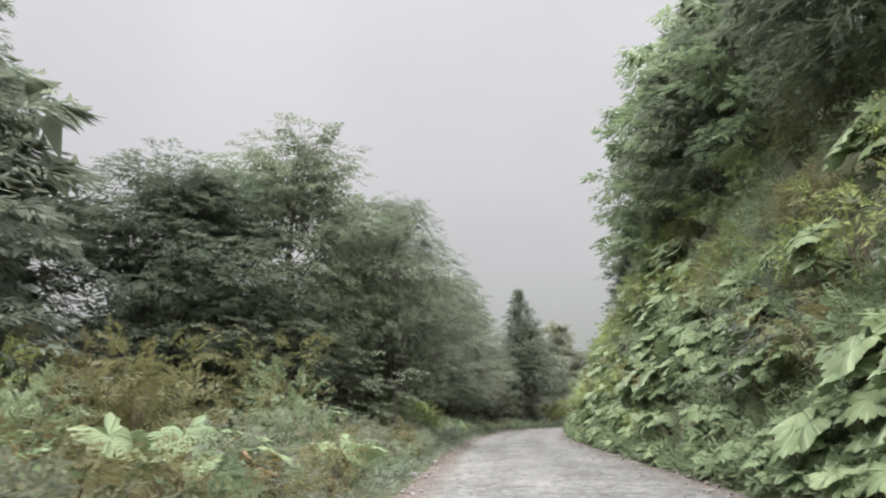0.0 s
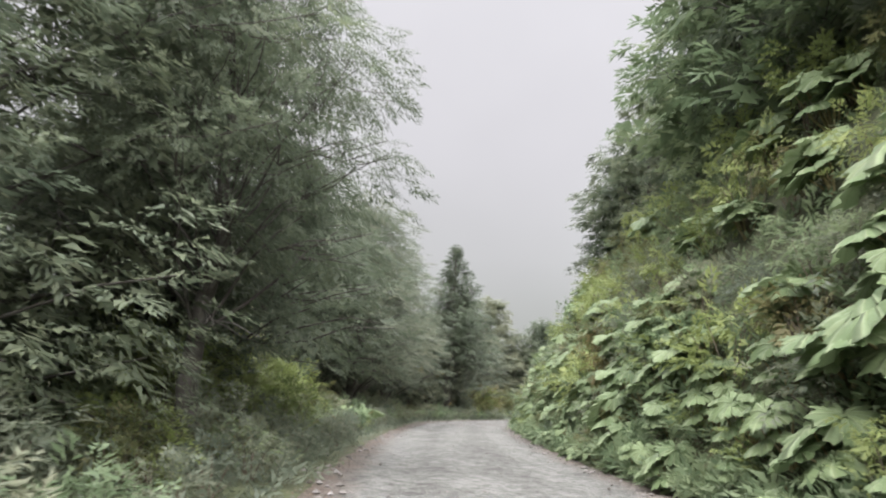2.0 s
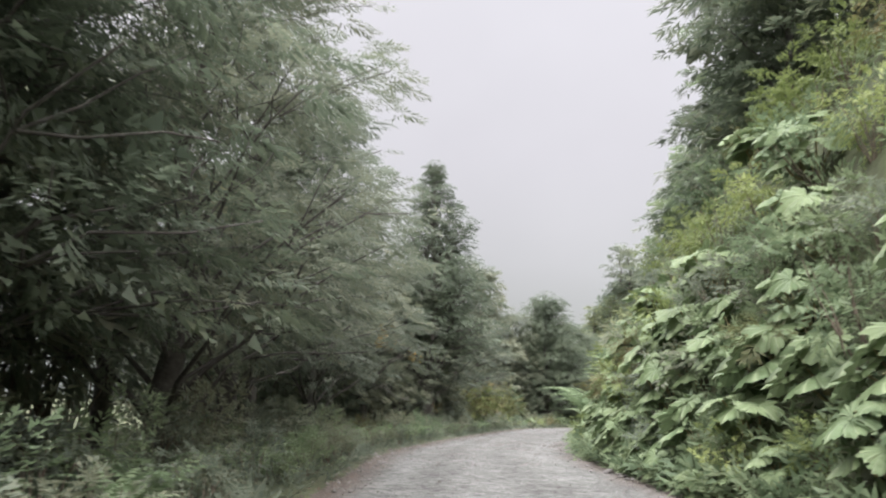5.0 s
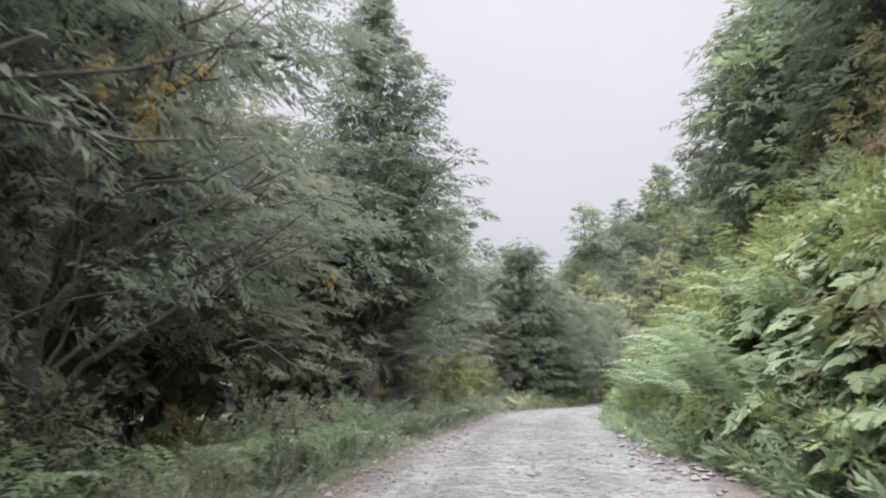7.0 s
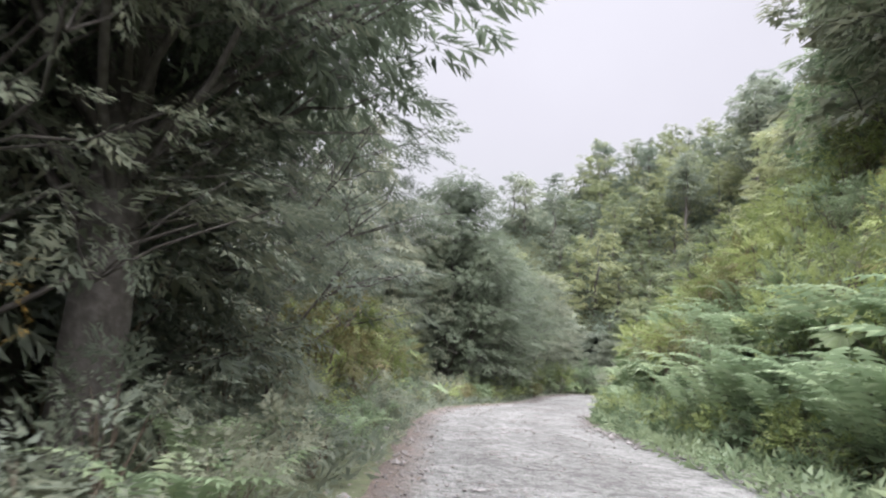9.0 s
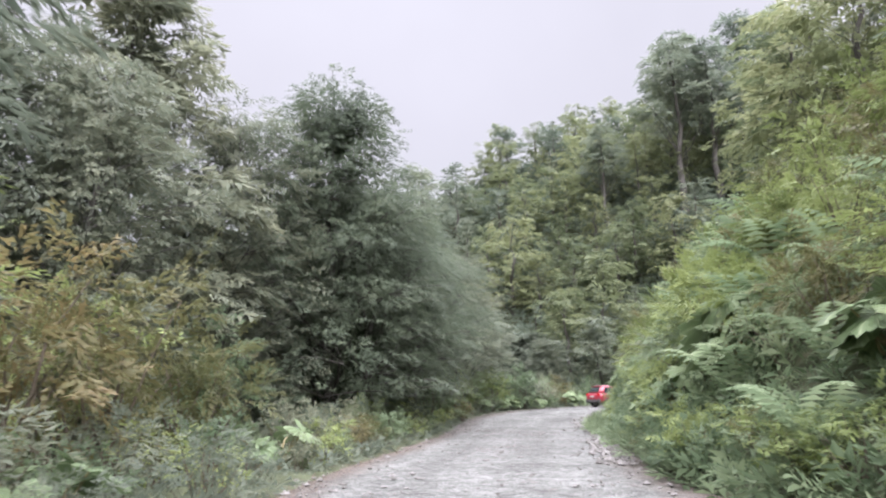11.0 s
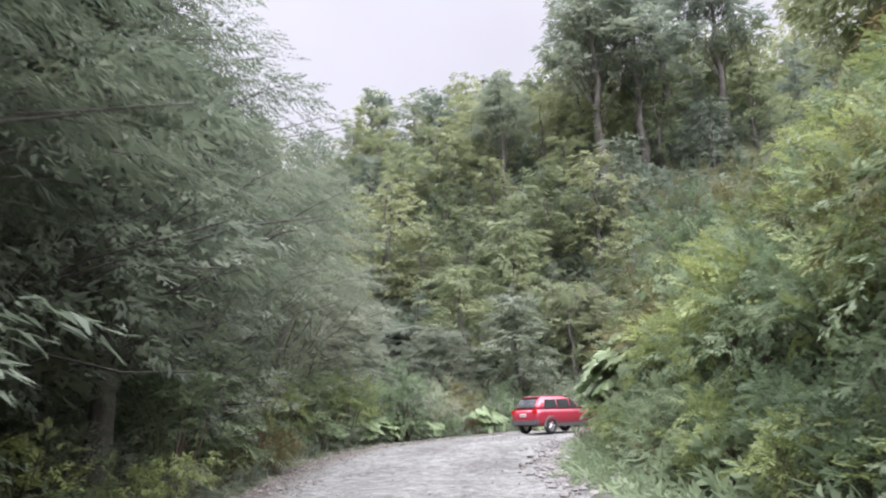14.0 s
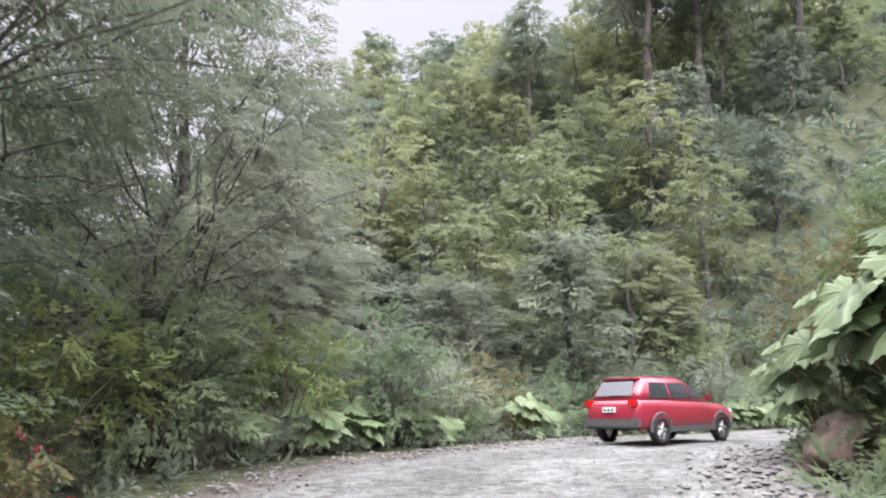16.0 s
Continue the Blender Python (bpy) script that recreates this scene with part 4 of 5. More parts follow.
for x, y, k in ((-4.8, 13.4, 1.1), (-5.6, 16.0, 1.0), (-3.3, 11.6, 0.9), (-2.4, 14.6, 0.9), (-6.0, 11.5, 1.2), (-1.3, 43.8, 0.8), (-0.4, 48.2, 0.9), (-4.3, 23.2, 1.0), (-2.0, 35.0, 0.75), (-2.2, 48.5, 1.0), (-1.0, 46.5, 0.9), (0.2, 50.0, 0.9), (16.8, 109.5, 0.8), (21.2, 117.5, 0.9), (5.5, 79.0, 0.7), (7.0, 87.0, 0.55)):
    plant(open_rhubarb, x, y, k, group="giant rhubarb on the verge")
for s in np.arange(48, 104, 1.5):
    x, y = place(s + rng.uniform(-0.4, 0.4), -(float(half_left(s)) + rng.uniform(0.7, 2.6)))
    plant(ferns[int(rng.integers(2))], x, y, rng.uniform(0.5, 0.78), group="ferns on the shaded verge")
for k in range(26):
    sb = S_BEND + 3 + k * 0.95 + rng.uniform(-0.3, 0.3)
    x, y = place(sb, -(float(half_left(sb)) + rng.uniform(1.0, 2.0)))
    if k % 4 == 3:
        plant(ferns[k % 2], x, y, rng.uniform(0.8, 1.1), group="ferns at the outer edge of the bend")
    else:
        plant(rhubarbs[int(rng.integers(3))], x, y, rng.uniform(0.65, 0.95), turn=facing(sb) + 180 + rng.normal(0, 25), group="giant rhubarb at the outer edge of the bend")

for s in np.arange(S_BEND + 6, S_BEND + 52, 2.3):
    for d in (5.5, 8.0, 11.0):
        x, y = place(s + rng.uniform(-1, 1), -(d + rng.uniform(-0.6, 0.6)))
        kind = shrubs[names[int(rng.choice(4, p=(0.04, 0.1, 0.44, 0.42)))]]
        plant(kind[int(rng.integers(len(kind)))], x, y, rng.uniform(0.8, 1.2), tall=rng.uniform(0.9, 1.3), group="shrubs beyond the bend")
for x, y, k, t in ((53.9, 140.2, 1.4, 1.2), (52.4, 138.0, 1.4, 1.3), (56.2, 140.6, 1.6, 1.3), (53.0, 136.6, 1.7, 1.4), (49.6, 135.6, 1.3, 1.2), (55.8, 137.4, 1.8, 1.5), (59.0, 140.2, 1.7, 1.3)):
    plant(fine["green" if x % 2 < 1.4 else "olive"][int(rng.integers(2))], x, y, k * 0.78, tall=t, group="tall shrubs inside the bend")

# wooded hillside beyond the bend
for hx in np.arange(52, 134, 6.0):
    for hy in np.arange(152, 216, 6.0):
        x, y = hx + rng.uniform(-2, 2), hy + rng.uniform(-2, 2)
        z, s, d = ground(np.array([x]), np.array([y]))
        if d[0] > -10 or (x < 64 and y < 166):
            continue
        if 0.8 * (x - 78) + 0.52 * (y - 168) < -18 or x < 50:
            continue
        plant(hill_trees[int(rng.choice(4, p=(0.36, 0.24, 0.14, 0.26)))], x, y, rng.uniform(0.65, 1.25), tall=rng.uniform(0.85, 1.15), group="trees on the hillside")
for x, y, k in ((90.0, 169.0, 1.5), (97, 175, 1.35), (101.0, 160.5, 1.4), (84, 178, 0.9), (103, 169, 1.4), (93.5, 166.0, 1.35)):
    plant(emergent, x, y, k, group="tall trees on the hillside")


# low undergrowth over the bank and the verges
def carpet(name, label, spots, mat, size, n, leaf, seed, lift=0.15):
    r = np.random.default_rng(seed)
    pts = np.array([place(s, d) for s, d in spots])
    z = sheet_z(pts[:, 0], pts[:, 1])
    o = np.c_[pts, z + r.uniform(0, lift, len(z))]
    dirs = np.c_[r.normal(0, 1, (len(z), 2)), r.uniform(0.2, 1.2, len(z))]
    v, f = leaf_mass(o, dirs, size * r.uniform(0.5, 1.4, len(z)), n, leaf, r, flat=0.7)
    tagged(new(name, mesh_np(name, v, f, mat)), label, "undergrowth", kind="stuff")


cr = np.random.default_rng(77)
carpet("bank_undergrowth", "tangled small green leaves covering the steep bank", [(cr.uniform(0, 162) if k < 13000 else cr.uniform(5, 80), 3.5 + (9.5 if k < 13000 else 5.0) * cr.uniform() ** 1.7) for k in range(17000)], green_leaf, 0.5, 9, 0.3, 78, 0.35)
ft = []
for _ in range(6000):
    s = cr.uniform(2, 162)
    clear = 0.12 + 0.75 * float(smooth(s, 118, 126) * (1 - smooth(s, 156, 162)))
    ft.append((s, float(half_right(s)) + clear + 2.0 * cr.uniform() ** 1.4))
carpet("foot_undergrowth", "low leafy weeds at the foot of the bank", ft, green_leaf, 0.45, 9, 0.32, 80, 0.4)
inner = [(cr.uniform(136, 172), float(cr.uniform(4.6, 18))) for _ in range(3200)]
carpet("bend_undergrowth", "leafy undergrowth on the slope inside the bend", inner, green_leaf, 0.6, 9, 0.34, 81, 0.6)
vs = []
for _ in range(5200):
    s = cr.uniform(0, 175)
    vs.append((s, -(float(half_left(s)) + 0.18 + 7.0 * cr.uniform() ** 1.7)))
carpet("verge_undergrowth", "low shaded green undergrowth along the verge", vs, dark_leaf, 0.42, 9, 0.3, 79)
hp = np.c_[cr.uniform(48, 134, 12500), cr.uniform(148, 220, 12500)]
hz, hs, hd = ground(hp[:, 0], hp[:, 1])
keep = (hd < -6) & (0.8 * (hp[:, 0] - 78) + 0.52 * (hp[:, 1] - 168) > -22)
hp, hz = hp[keep], hz[keep]
hv, hf = leaf_mass(np.c_[hp, hz + cr.uniform(0.1, 1.4, len(hz))], np.c_[cr.normal(0, 1, (len(hz), 2)), cr.uniform(0.2, 1, len(hz))], cr.uniform(0.9, 1.8, len(hz)), 8, 0.5, cr, flat=0.5)
tagged(new("hill_undergrowth", mesh_np("hill_undergrowth", hv, hf, hill_leaf)), "bushy undergrowth between the hillside trees", "undergrowth", kind="stuff")

litter_mat = leaf_material("fallen_leaves", [(0.12, (0.045, 0.032, 0.022)), (0.5, (0.11, 0.078, 0.052)), (0.85, (0.175, 0.128, 0.085)), (1.0, (0.23, 0.19, 0.12))], through=0.1)
tr = np.random.default_rng(83)
flat_leaf = np.array([(-1, 0, 0), (-0.2, -0.45, 0.12), (1, 0, 0), (-0.1, 0.45, 0.1)])
litter = []
for _ in range(3600):
    s = tr.uniform(22, 126)
    x, y = place(s, 0.1 - float(half_left(s)) + tr.normal(0, 0.24))
    a, k = tr.uniform(0, 6.28), tr.uniform(0.02, 0.05)
    v = flat_leaf * k
    v = np.stack([v[:, 0] * math.cos(a) - v[:, 1] * math.sin(a), v[:, 0] * math.sin(a) + v[:, 1] * math.cos(a), v[:, 2] + v[:, 0] * tr.normal(0, 0.2)], 1)
    litter.append((v + (x, y, max(float(road_z(s)), height_at(x, y)) + 0.025), np.array([(0, 1, 2, 3)])))
v, f = joined(litter)
tagged(new("leaf_litter", mesh_np("leaf_litter", v, f, litter_mat)), "brown fallen leaves along the shaded road edge", "leaf litter", kind="stuff")

# ---- loose stones ----
def stone_mesh(seed, flat=0.6, cuts=1):
    r = np.random.default_rng(seed)
    bm = bmesh.new()
    bmesh.ops.create_icosphere(bm, subdivisions=cuts, radius=1.0)
    for v in bm.verts:
        v.co = Vector((v.co.x * 1.2, v.co.y * 0.9, v.co.z * flat)) * float(r.uniform(0.72, 1.2))
    me = bpy.data.meshes.new("stone")
    bm.to_mesh(me)
    bm.free()
    me.materials.append(stone)
    return me


def road_top(s, d):
    x, y = place(s, d)
    z = float(road_z(s)) + 0.02
    if d > float(half_right(s)) or d < -float(half_left(s)):
        z = height_at(x, y)
    return x, y, z


OCT = np.array([(1, 0, 0), (0, 1, 0), (-1, 0, 0), (0, -1, 0), (0, 0, 1), (0, 0, -1)], float)
OCT_F = np.array([(0, 1, 4), (1, 2, 4), (2, 3, 4), (3, 0, 4), (1, 0, 5), (2, 1, 5), (3, 2, 5), (0, 3, 5)])


def scatter(name, label, spots, lo, hi, seed, flat=0.6):
    """Many small angular stones in one mesh."""
    r = np.random.default_rng(seed)
    pieces = []
    for s, d in spots:
        x, y, z = road_top(s, d)
        k = lo + (hi - lo) * r.uniform() ** 3
        a = r.uniform(0, 6.28)
        v = OCT * r.uniform(0.65, 1.25, (6, 1)) * [1.2, 0.9, flat] * k
        c, q = math.cos(a), math.sin(a)
        v = np.stack([v[:, 0] * c - v[:, 1] * q, v[:, 0] * q + v[:, 1] * c, v[:, 2]], 1) + (x, y, z + 0.12 * k)
        pieces.append((v, OCT_F))
    v, f = joined(pieces)
    return tagged(new(name, mesh_np(name, v, f, stone)), label, "gravel", kind="stuff")


gr = np.random.default_rng(90)
edge = []
for _ in range(2600):
    s = gr.uniform(5, 170)
    edge.append((s, float(half_right(s)) - 0.25 + gr.normal(0, 0.3)) if gr.uniform() < 0.55 else (s, -float(half_left(s)) + 0.2 + gr.normal(0, 0.3)))
scatter("edge_gravel", "loose grey-brown stones along both road edges", edge, 0.018, 0.09, 91)
scatter("road_pebbles", "small loose pebbles scattered over the road", [(gr.uniform(8, 165), gr.uniform(-2.9, 2.9)) for _ in range(2600)], 0.012, 0.045, 92)
scatter("rubble", "rubble of angular stones heaped inside the bend", [(s, float(half_right(s)) - 0.65 + gr.normal(0, 0.55)) for s in gr.normal(150, 5.5, 2300)]
        + [(s, float(half_right(s)) - 0.35 + gr.normal(0, 0.3)) for s in gr.uniform(120, 148, 1300)] + [(s, float(half_right(s)) - 0.5 + gr.normal(0, 0.4)) for s in gr.uniform(78, 112, 800)], 0.025, 0.12, 93)
scatter("verge_gravel", "small brownish stones at the shaded road edge", [(s, 0.3 - float(half_left(s)) + gr.normal(0, 0.3)) for s in gr.uniform(60, 116, 1500)], 0.012, 0.055, 95)
flat_spots = []
for _ in range(150):
    s0, d0 = gr.uniform(66, 140), gr.uniform(-1.9, 2.3)
    flat_spots += [(s0 + gr.normal(0, 0.55), d0 + gr.normal(0, 0.35)) for _ in range(18)]
scatter("embedded_stones", "flat pale stones worn into the road surface", flat_spots, 0.02, 0.085, 96, 0.28)
scatter("berm_gravel", "pale loose gravel thrown to the outer edge of the bend", [(s, -float(half_left(s)) + 0.45 + gr.normal(0, 0.55)) for s in gr.uniform(S_BEND - 16, S_BEND + 14, 2600)], 0.014, 0.06, 94)
rocks = [stone_mesh(k, 0.55 + 0.1 * (k % 3)) for k in range(5)]
for k in range(60):
    s, d = (150 + gr.normal(0, 4.5), 3.9 + gr.normal(0, 0.5)) if k < 42 else (gr.uniform(14, 120), float(gr.choice([3.35, -3.25])) + gr.normal(0, 0.15))
    x, y, z = road_top(s, d)
    ob = tagged(new("rock", rocks[k % 5]), "angular grey rock lying at the road edge", "rock", group="rocks beside the road")
    w = gr.uniform(0.07, 0.16)
    ob.matrix_basis = pose(x, y, z + 0.15 * w, gr.normal(0, 12), gr.normal(0, 12), gr.uniform(0, 360)) @ Matrix.Scale(w, 4)

# ---- the red car ----
car_paint = plain("red_car_paint", (0.30, 0.022, 0.04), 0.4, 0.1, 0.5, 0.6)
cladding = plain("dark_grey_cladding", (0.085, 0.08, 0.08), 0.6)
glass = plain("tinted_glass", (0.03, 0.034, 0.036), 0.06, 0.0, 0.8)
rubber = plain("tyre_rubber", (0.022, 0.022, 0.023), 0.85)
alloy = plain("alloy", (0.62, 0.62, 0.63), 0.3, 0.9)
lamp_red = plain("tail_lamp_lens", (0.5, 0.01, 0.012), 0.12, 0.0, 0.8)
lamp_clear = plain("headlamp_lens", (0.75, 0.76, 0.78), 0.1, 0.0, 0.8)
white = plain("white_plate", (0.75, 0.75, 0.72), 0.5)
roof_dirt = plain("silver_rail", (0.45, 0.45, 0.46), 0.35, 0.8)


def loft(stations, mat, name, cap=True):
    """Closed rings of equally many points, skinned one to the next."""
    n = len(stations[0])
    v = np.concatenate([np.asarray(q, float) for q in stations])
    bm = bmesh.new()
    vs = [bm.verts.new(p) for p in v]
    for i in range(len(stations) - 1):
        for j in range(n):
            bm.faces.new((vs[i * n + j], vs[i * n + (j + 1) % n], vs[(i + 1) * n + (j + 1) % n], vs[(i + 1) * n + j]))
    if cap:
        bm.faces.new(vs[:n][::-1])
        bm.faces.new(vs[-n:])
    bmesh.ops.recalc_face_normals(bm, faces=bm.faces)
    for f in bm.faces:
        f.smooth = True
    me = bpy.data.meshes.new(name)
    bm.to_mesh(me)
    bm.free()
    me.materials.append(mat)
    return me


def box_mesh(name, size, mat, bevel=0.02, shift=(0, 0, 0)):
    bm = bmesh.new()
    bmesh.ops.create_cube(bm, size=1.0)
    for v in bm.verts:
        v.co = Vector((v.co.x * size[0] + shift[0], v.co.y * size[1] + shift[1], v.co.z * size[2] + shift[2]))
    bmesh.ops.bevel(bm, geom=bm.edges[:], offset=bevel, segments=2, affect="EDGES")
    me = bpy.data.meshes.new(name)
    bm.to_mesh(me)
    bm.free()
    me.materials.append(mat)
    return me


def body_ring(y, w, low, belt):
    """A section of the lower body: sill, bulging side, shoulder."""
    h = belt - low
    right = [(w * 0.86, low), (w * 0.97, low + 0.14 * h), (w, low + 0.42 * h), (w * 0.985, low + 0.72 * h), (w * 0.93, low + 0.94 * h), (w * 0.80, belt)]
    return [(x, y, z) for x, z in right] + [(-x, y, z) for x, z in right[::-1]]


def panel(name, corners, mat, thick=0.012):
    """A curved-looking pane: four corners, given thickness."""
    c = [Vector(p) for p in corners]
    n = (c[1] - c[0]).cross(c[3] - c[0]).normalized() * thick
    bm = bmesh.new()
    a = [bm.verts.new(p) for p in c]
    q = [bm.verts.new(p + n) for p in c]
    bm.faces.new(a[::-1])
    bm.faces.new(q)
    for i in range(4):
        bm.faces.new((a[i], a[(i + 1) % 4], q[(i + 1) % 4], q[i]))
    bmesh.ops.recalc_face_normals(bm, faces=bm.faces)
    me = bpy.data.meshes.new(name)
    bm.to_mesh(me)
    bm.free()
    me.materials.append(mat)
    return me


car = thing("car", "red compact crossover with roof rails driving on the gravel", "car")
body = part("body", loft([body_ring(y, w, lo, be) for y, w, lo, be in (
    (-2.16, 0.62, 0.50, 0.96), (-2.08, 0.80, 0.40, 1.04), (-1.85, 0.875, 0.36, 1.08), (-1.2, 0.90, 0.34, 1.08), (-0.4, 0.89, 0.32, 1.06), (0.5, 0.89, 0.32, 1.03), (1.0, 0.89, 0.33, 1.00),
    (1.5, 0.88, 0.34, 0.95), (1.85, 0.84, 0.36, 0.86), (2.08, 0.74, 0.40, 0.76), (2.17, 0.56, 0.46, 0.66))], car_paint, "body"), car)
# greenhouse: rings from the belt line up to the roof
levels = ((1.02, 0.80, -2.0, 1.05), (1.25, 0.745, -1.93, 0.72), (1.5, 0.665, -1.72, 0.28), (1.6, 0.60, -1.52, 0.02), (1.635, 0.50, -1.36, -0.15))
rings = []
for z, w, yb, yf in levels:
    r4 = 0.14
    rings.append([(-w + r4, yb, z), (w - r4, yb, z), (w, yb + r4, z), (w, yf - r4 * 2, z), (w - r4, yf, z), (-w + r4, yf, z), (-w, yf - r4 * 2, z), (-w, yb + r4, z)])
part("cabin", loft(rings, car_paint, "cabin"), car)
part("rear_window", panel("rear_window", [(-0.56, -1.975, 1.15), (0.56, -1.975, 1.15), (0.50, -1.755, 1.50), (-0.50, -1.755, 1.50)], glass, 0.03), car, "dark tinted rear window")
part("windscreen", panel("windscreen", [(0.60, 0.93, 1.10), (-0.60, 0.93, 1.10), (-0.50, 0.31, 1.50), (0.50, 0.31, 1.50)], glass, 0.03), car)
for sx in (-1, 1):
    for y0, y1, y2, y3 in ((-1.62, -0.78, -0.80, -1.44), (-0.70, 0.05, 0.02, -0.72), (0.12, 0.66, 0.14, 0.10)):
        pts = [(sx * 0.79, y0, 1.10), (sx * 0.79, y1, 1.10), (sx * 0.672, y2, 1.48), (sx * 0.672, y3, 1.48)]
        part("side_window", panel("side_window", pts if sx > 0 else pts[::-1], glass, 0.02), car)
    part("tail_lamp", box_mesh("tail_lamp", (0.30, 0.12, 0.20), lamp_red, 0.04, (sx * 0.66, -2.09, 0.97)), car, "red tail lamp")
    part("headlamp", box_mesh("headlamp", (0.34, 0.22, 0.13), lamp_clear, 0.04, (sx * 0.62, 1.93, 0.78)), car)
    part("roof_rail", box_mesh("roof_rail", (0.035, 1.5, 0.045), roof_dirt, 0.012, (sx * 0.56, -0.72, 1.655)), car, "silver roof rail")
    mirror = part("wing_mirror", box_mesh("wing_mirror", (0.20, 0.12, 0.14), car_paint, 0.04, (sx * 0.97, 0.62, 1.12)), car)
    part("sill", box_mesh("sill", (0.07, 2.2, 0.16), cladding, 0.02, (sx * 0.85, 0.0, 0.36)), car, "dark plastic sill")
part("rear_bumper", box_mesh("rear_bumper", (1.62, 0.24, 0.30), cladding, 0.06, (0, -2.07, 0.52)), car, "dark grey rear bumper")
part("front_bumper", box_mesh("front_bumper", (1.5, 0.22, 0.26), cladding, 0.06, (0, 2.06, 0.48)), car)
plate = part("number_plate", box_mesh("number_plate", (0.40, 0.02, 0.13), white, 0.006, (0, -2.185, 0.83)), car, "white number plate with dark bars")
for k in range(3):
    part("plate_mark", box_mesh("plate_mark", (0.08, 0.008, 0.06), cladding, 0.002, (-0.12 + k * 0.12, -2.198, 0.83)), plate)
part("rear_wiper", box_mesh("rear_wiper", (0.42, 0.02, 0.02), cladding, 0.005, (0.1, -2.02, 1.17)), car)
part("spoiler", box_mesh("spoiler", (1.06, 0.24, 0.05), car_paint, 0.02, (0, -1.66, 1.575)), car)
tyre_v, tyre_f = [], []
prof = [(0.215, -0.10), (0.30, -0.105), (0.335, -0.075), (0.335, 0.075), (0.30, 0.105), (0.215, 0.10)]
for k in range(28):
    a = k / 28 * 2 * math.pi
    for rr, xx in prof:
        tyre_v.append((xx, rr * math.cos(a), rr * math.sin(a)))
    for j in range(6):
        tyre_f.append((k * 6 + j, k * 6 + (j + 1) % 6, ((k + 1) % 28) * 6 + (j + 1) % 6, ((k + 1) % 28) * 6 + j))
tyre_me = mesh_np("tyre", tyre_v, tyre_f, rubber, True)
rim_pieces = [tube([(0.02, 0.205 * math.cos(k / 10 * math.pi), 0.205 * math.sin(k / 10 * math.pi)) for k in range(21)], [0.022] * 21, 6)]
for k in range(5):
    a = k / 5 * 2 * math.pi
    rim_pieces.append(tube([(0.06, 0.03 * math.cos(a), 0.03 * math.sin(a)), (0.055, 0.11 * math.cos(a), 0.11 * math.sin(a)), (0.04, 0.205 * math.cos(a), 0.205 * math.sin(a))], [0.045, 0.04, 0.05], 6))
rim_me = mesh_np("rim", *joined(rim_pieces), alloy, True)
for sx in (-1, 1):
    for wy in (-1.30, 1.32):
        wheel = part("wheel", tyre_me, car)
        wheel.name = "wheel"
        wheel.matrix_basis = pose(sx * 0.80, wy, 0.335, 0, 0, 0 if sx > 0 else 180)
        rim = part("rim", rim_me, wheel, "silver alloy rim")
        arch = tube([(sx * 0.865, wy + 0.40 * math.cos(a), 0.335 + 0.40 * math.sin(a)) for a in np.linspace(-0.1, math.pi + 0.1, 15)], [0.045] * 15, 6)
        part("wheel_arch", mesh_np("wheel_arch", *arch, cladding, True), car, "dark plastic wheel arch")
cs = mark(55.5, 146)
cx, cy = place(cs, -0.2)
ch = np.array([np.interp(cs, ALONG, HEAD[:, i]) for i in range(2)])
car.matrix_basis = pose(cx, cy, float(road_z(cs)) + 0.02, math.degrees(math.atan2(float(road_z(cs + 1.3)) - float(road_z(cs - 1.3)), 2.6)), 0, math.degrees(math.atan2(ch[1], ch[0])) - 106)

# ---- a few yellowed sprays among the green ----
autumn = leaf_material("yellowed_leaves", [(0.1, (0.16, 0.12, 0.035)), (0.5, (0.30, 0.20, 0.05)), (1.0, (0.40, 0.28, 0.08))])
for x, y, z, k in ((4.32, 72.2, 3.9, 0.42), (6.6, 82.3, 4.05, 0.32), (8.5, 88.7, 1.5, 0.22)):
    near = min(stood, key=lambda o: (o.location.x - x) ** 2 + (o.location.y - y) ** 2)
    r = np.random.default_rng(int(x * 100))
    v, f = leaf_mass(r.normal(0, 0.6, (40, 3)) * k + (x, y, z), r.normal(0, 1, (40, 3)) - (0, 0, 0.6), r.uniform(0.3, 0.8, 40) * k, 9, 0.2, r)
    inv = np.array((Matrix.LocRotScale(near.location, near.rotation_euler, near.scale)).inverted())
    v = v @ inv[:3, :3].T + inv[:3, 3]
    tagged(part("yellowed_spray", mesh_np("yellowed_spray", v, f, autumn), near, "yellowed autumn spray"), kind="stuff")

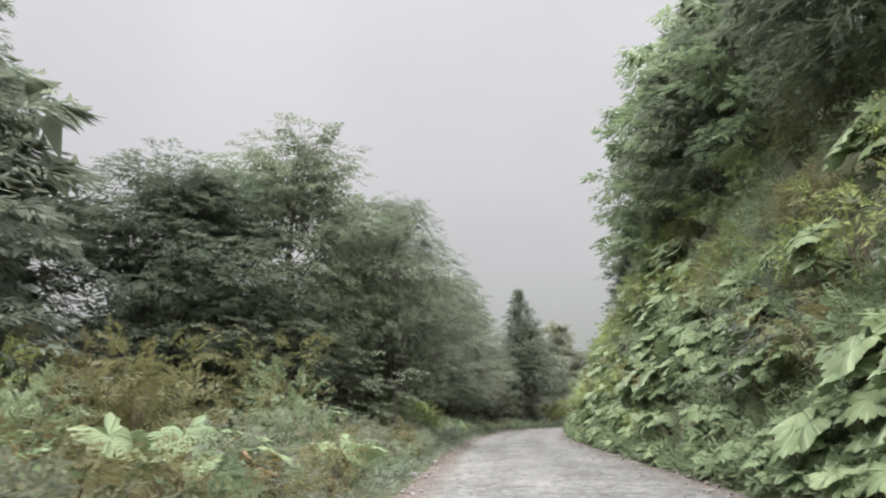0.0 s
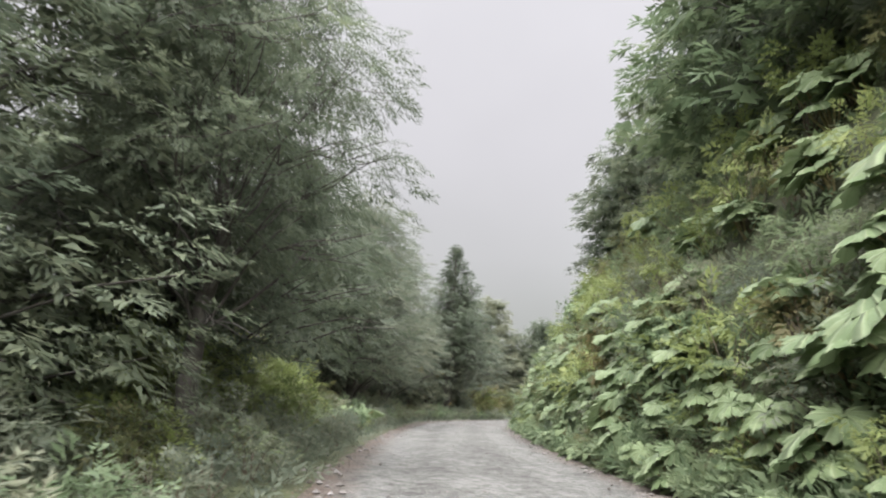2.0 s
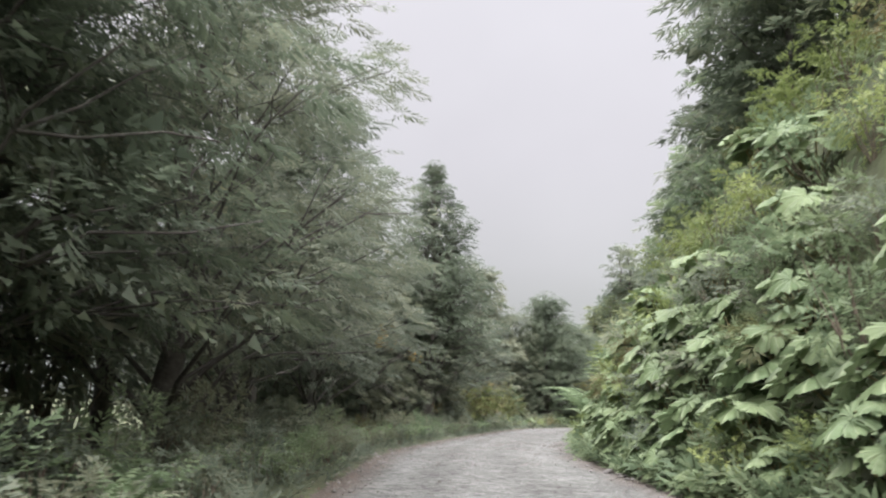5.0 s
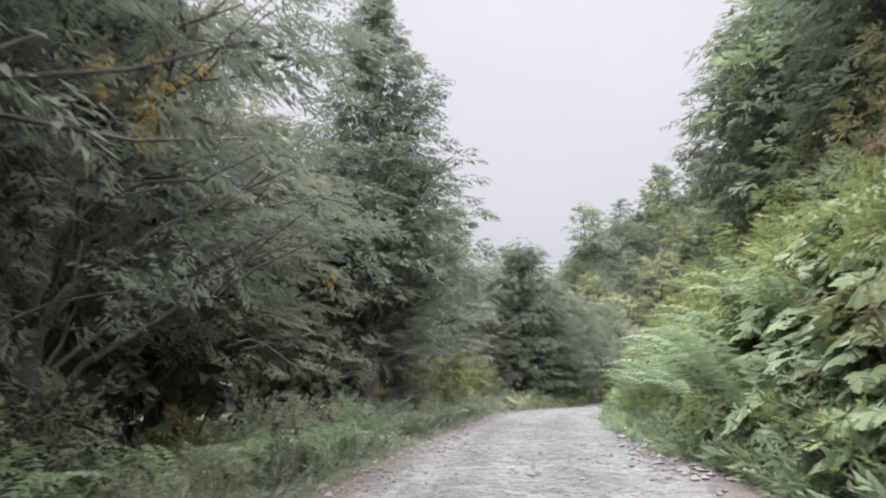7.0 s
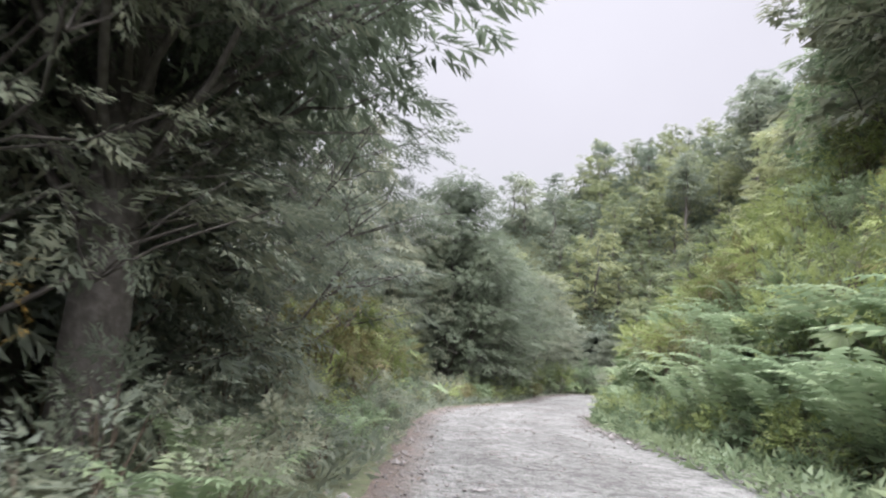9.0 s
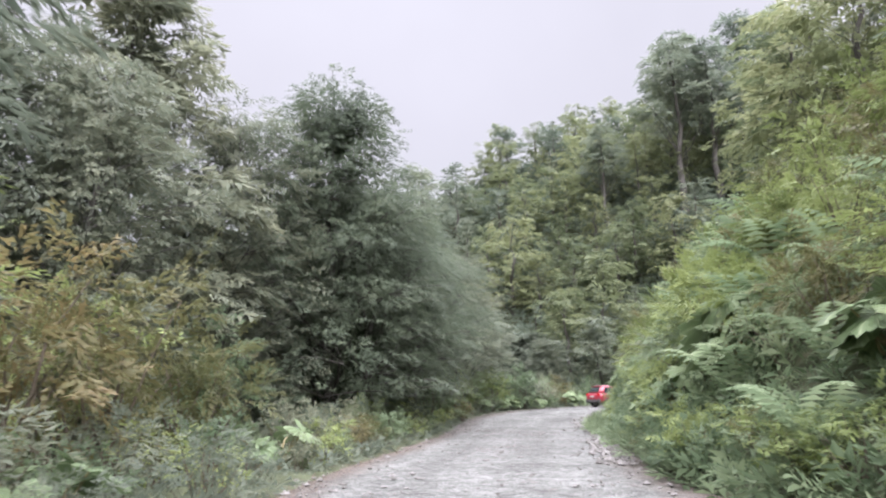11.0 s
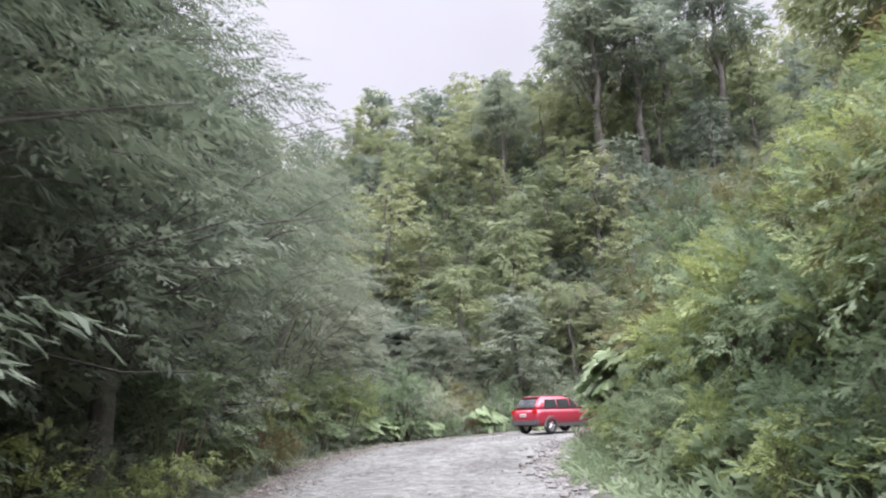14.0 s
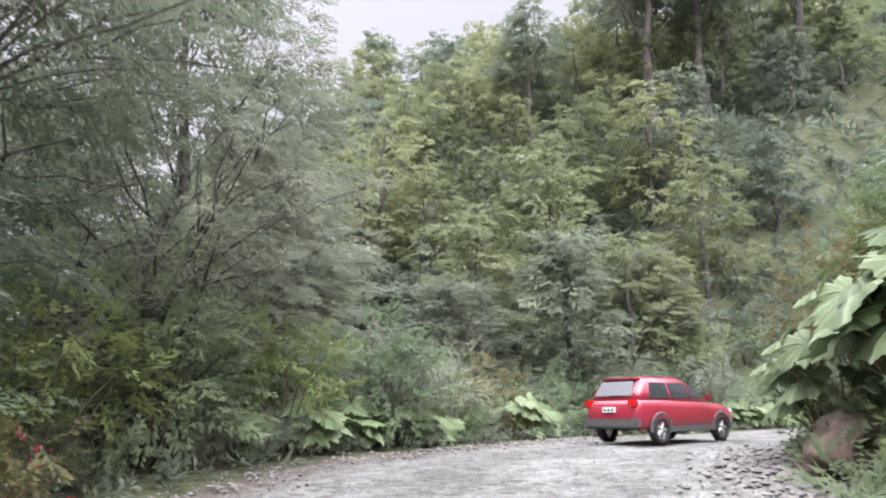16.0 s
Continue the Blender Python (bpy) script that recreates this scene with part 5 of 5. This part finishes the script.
# bare earth face of the cut bank inside the bend
er = np.random.default_rng(91)
na, nb = 26, 14
ev = []
for i in range(nb):
    for j in range(na):
        a, h = 2 * math.pi * j / na, i / (nb - 1)
        q = (1 - h**2.2) ** 0.5 if h < 1 else 0.0
        k = 1 + 0.4 * noise.noise(Vector((math.cos(a) * 1.9, math.sin(a) * 1.9, h * 3.5))) + 0.4 * noise.noise(Vector((math.cos(a) * 5, math.sin(a) * 5, h * 3)))
        ev.append((1.9 * q * k * math.cos(a), 1.0 * q * k * math.sin(a), 1.75 * h * (1 + 0.12 * noise.noise(Vector((a, h * 3, 4)))) - 0.2))
ef = [(i * na + j, i * na + (j + 1) % na, (i + 1) * na + (j + 1) % na, (i + 1) * na + j) for i in range(nb - 1) for j in range(na)]
cut = tagged(new("earth_bank", mesh_np("earth_bank", ev, ef, earth, True)), "brown bare earth face of the cut bank", "earth bank")
cx, cy = 51.2, 139.6
cut.matrix_basis = pose(cx, cy, height_at(cx, cy) - 0.25, 0, 0, 30) @ Matrix.Scale(0.72, 4)

# a withered leaf among the roadside plants
wl_mesh = mesh_np("withered_leaf", *rhubarb_leaf(er), withered, True)
dead = tagged(new("withered_leaf", wl_mesh), "brown withered rhubarb leaf lying on green plants", "leaf")
dead.matrix_basis = pose(-2.75, 11.3, height_at(-2.75, 11.3) + 0.62, 20, 24, 70)

# dead grey branches hanging out from under the trees
def make_branch(seed, length):
    r = np.random.default_rng(seed)
    tip = np.array([length, r.normal(0, 0.2), -0.1 * length])
    main = bowed([0, 0, 0], tip, 0.12 * length, 8, r)
    bits = [tube(main, np.linspace(0.035, 0.008, 8), 5)]
    for k in range(10):
        p = main[int(r.integers(2, 8))]
        e = p + np.array([r.uniform(0.2, 0.6), r.normal(0, 0.45), r.normal(-0.1, 0.25)]) * length * 0.35
        bits.append(tube(bowed(p, e, 0.03, 4, r), np.linspace(0.014, 0.004, 4), 4))
    return bits


grey_wood = rock_like("dead_wood", [(0.3, (0.11, 0.10, 0.09)), (0.7, (0.26, 0.25, 0.23))], 18, 0.006)
for k, (x, y, z, turn, ln) in enumerate(((27.5, 131.0, 2.4, -35, 3.2), (29.5, 134.0, 1.6, -60, 2.4), (34.6, 140.5, 2.6, -40, 3.4), (35.5, 141.5, 3.2, -20, 3.0), (-5.5, 34.0, 4.2, -70, 3.0), (-4.4, 35.5, 3.4, -40, 3.4), (4.2, 83.5, 2.4, -30, 2.2))):
    b = thing("dead_branch", "thin grey leafless branch under the trees", "branch", "dead branches")
    for i, bit in enumerate(make_branch(120 + k, ln)):
        part("twig" if i else "limb", mesh_np("twig" if i else "limb", *bit, grey_wood, True), b)
    b.matrix_basis = pose(x, y, z, 0, 8, turn)
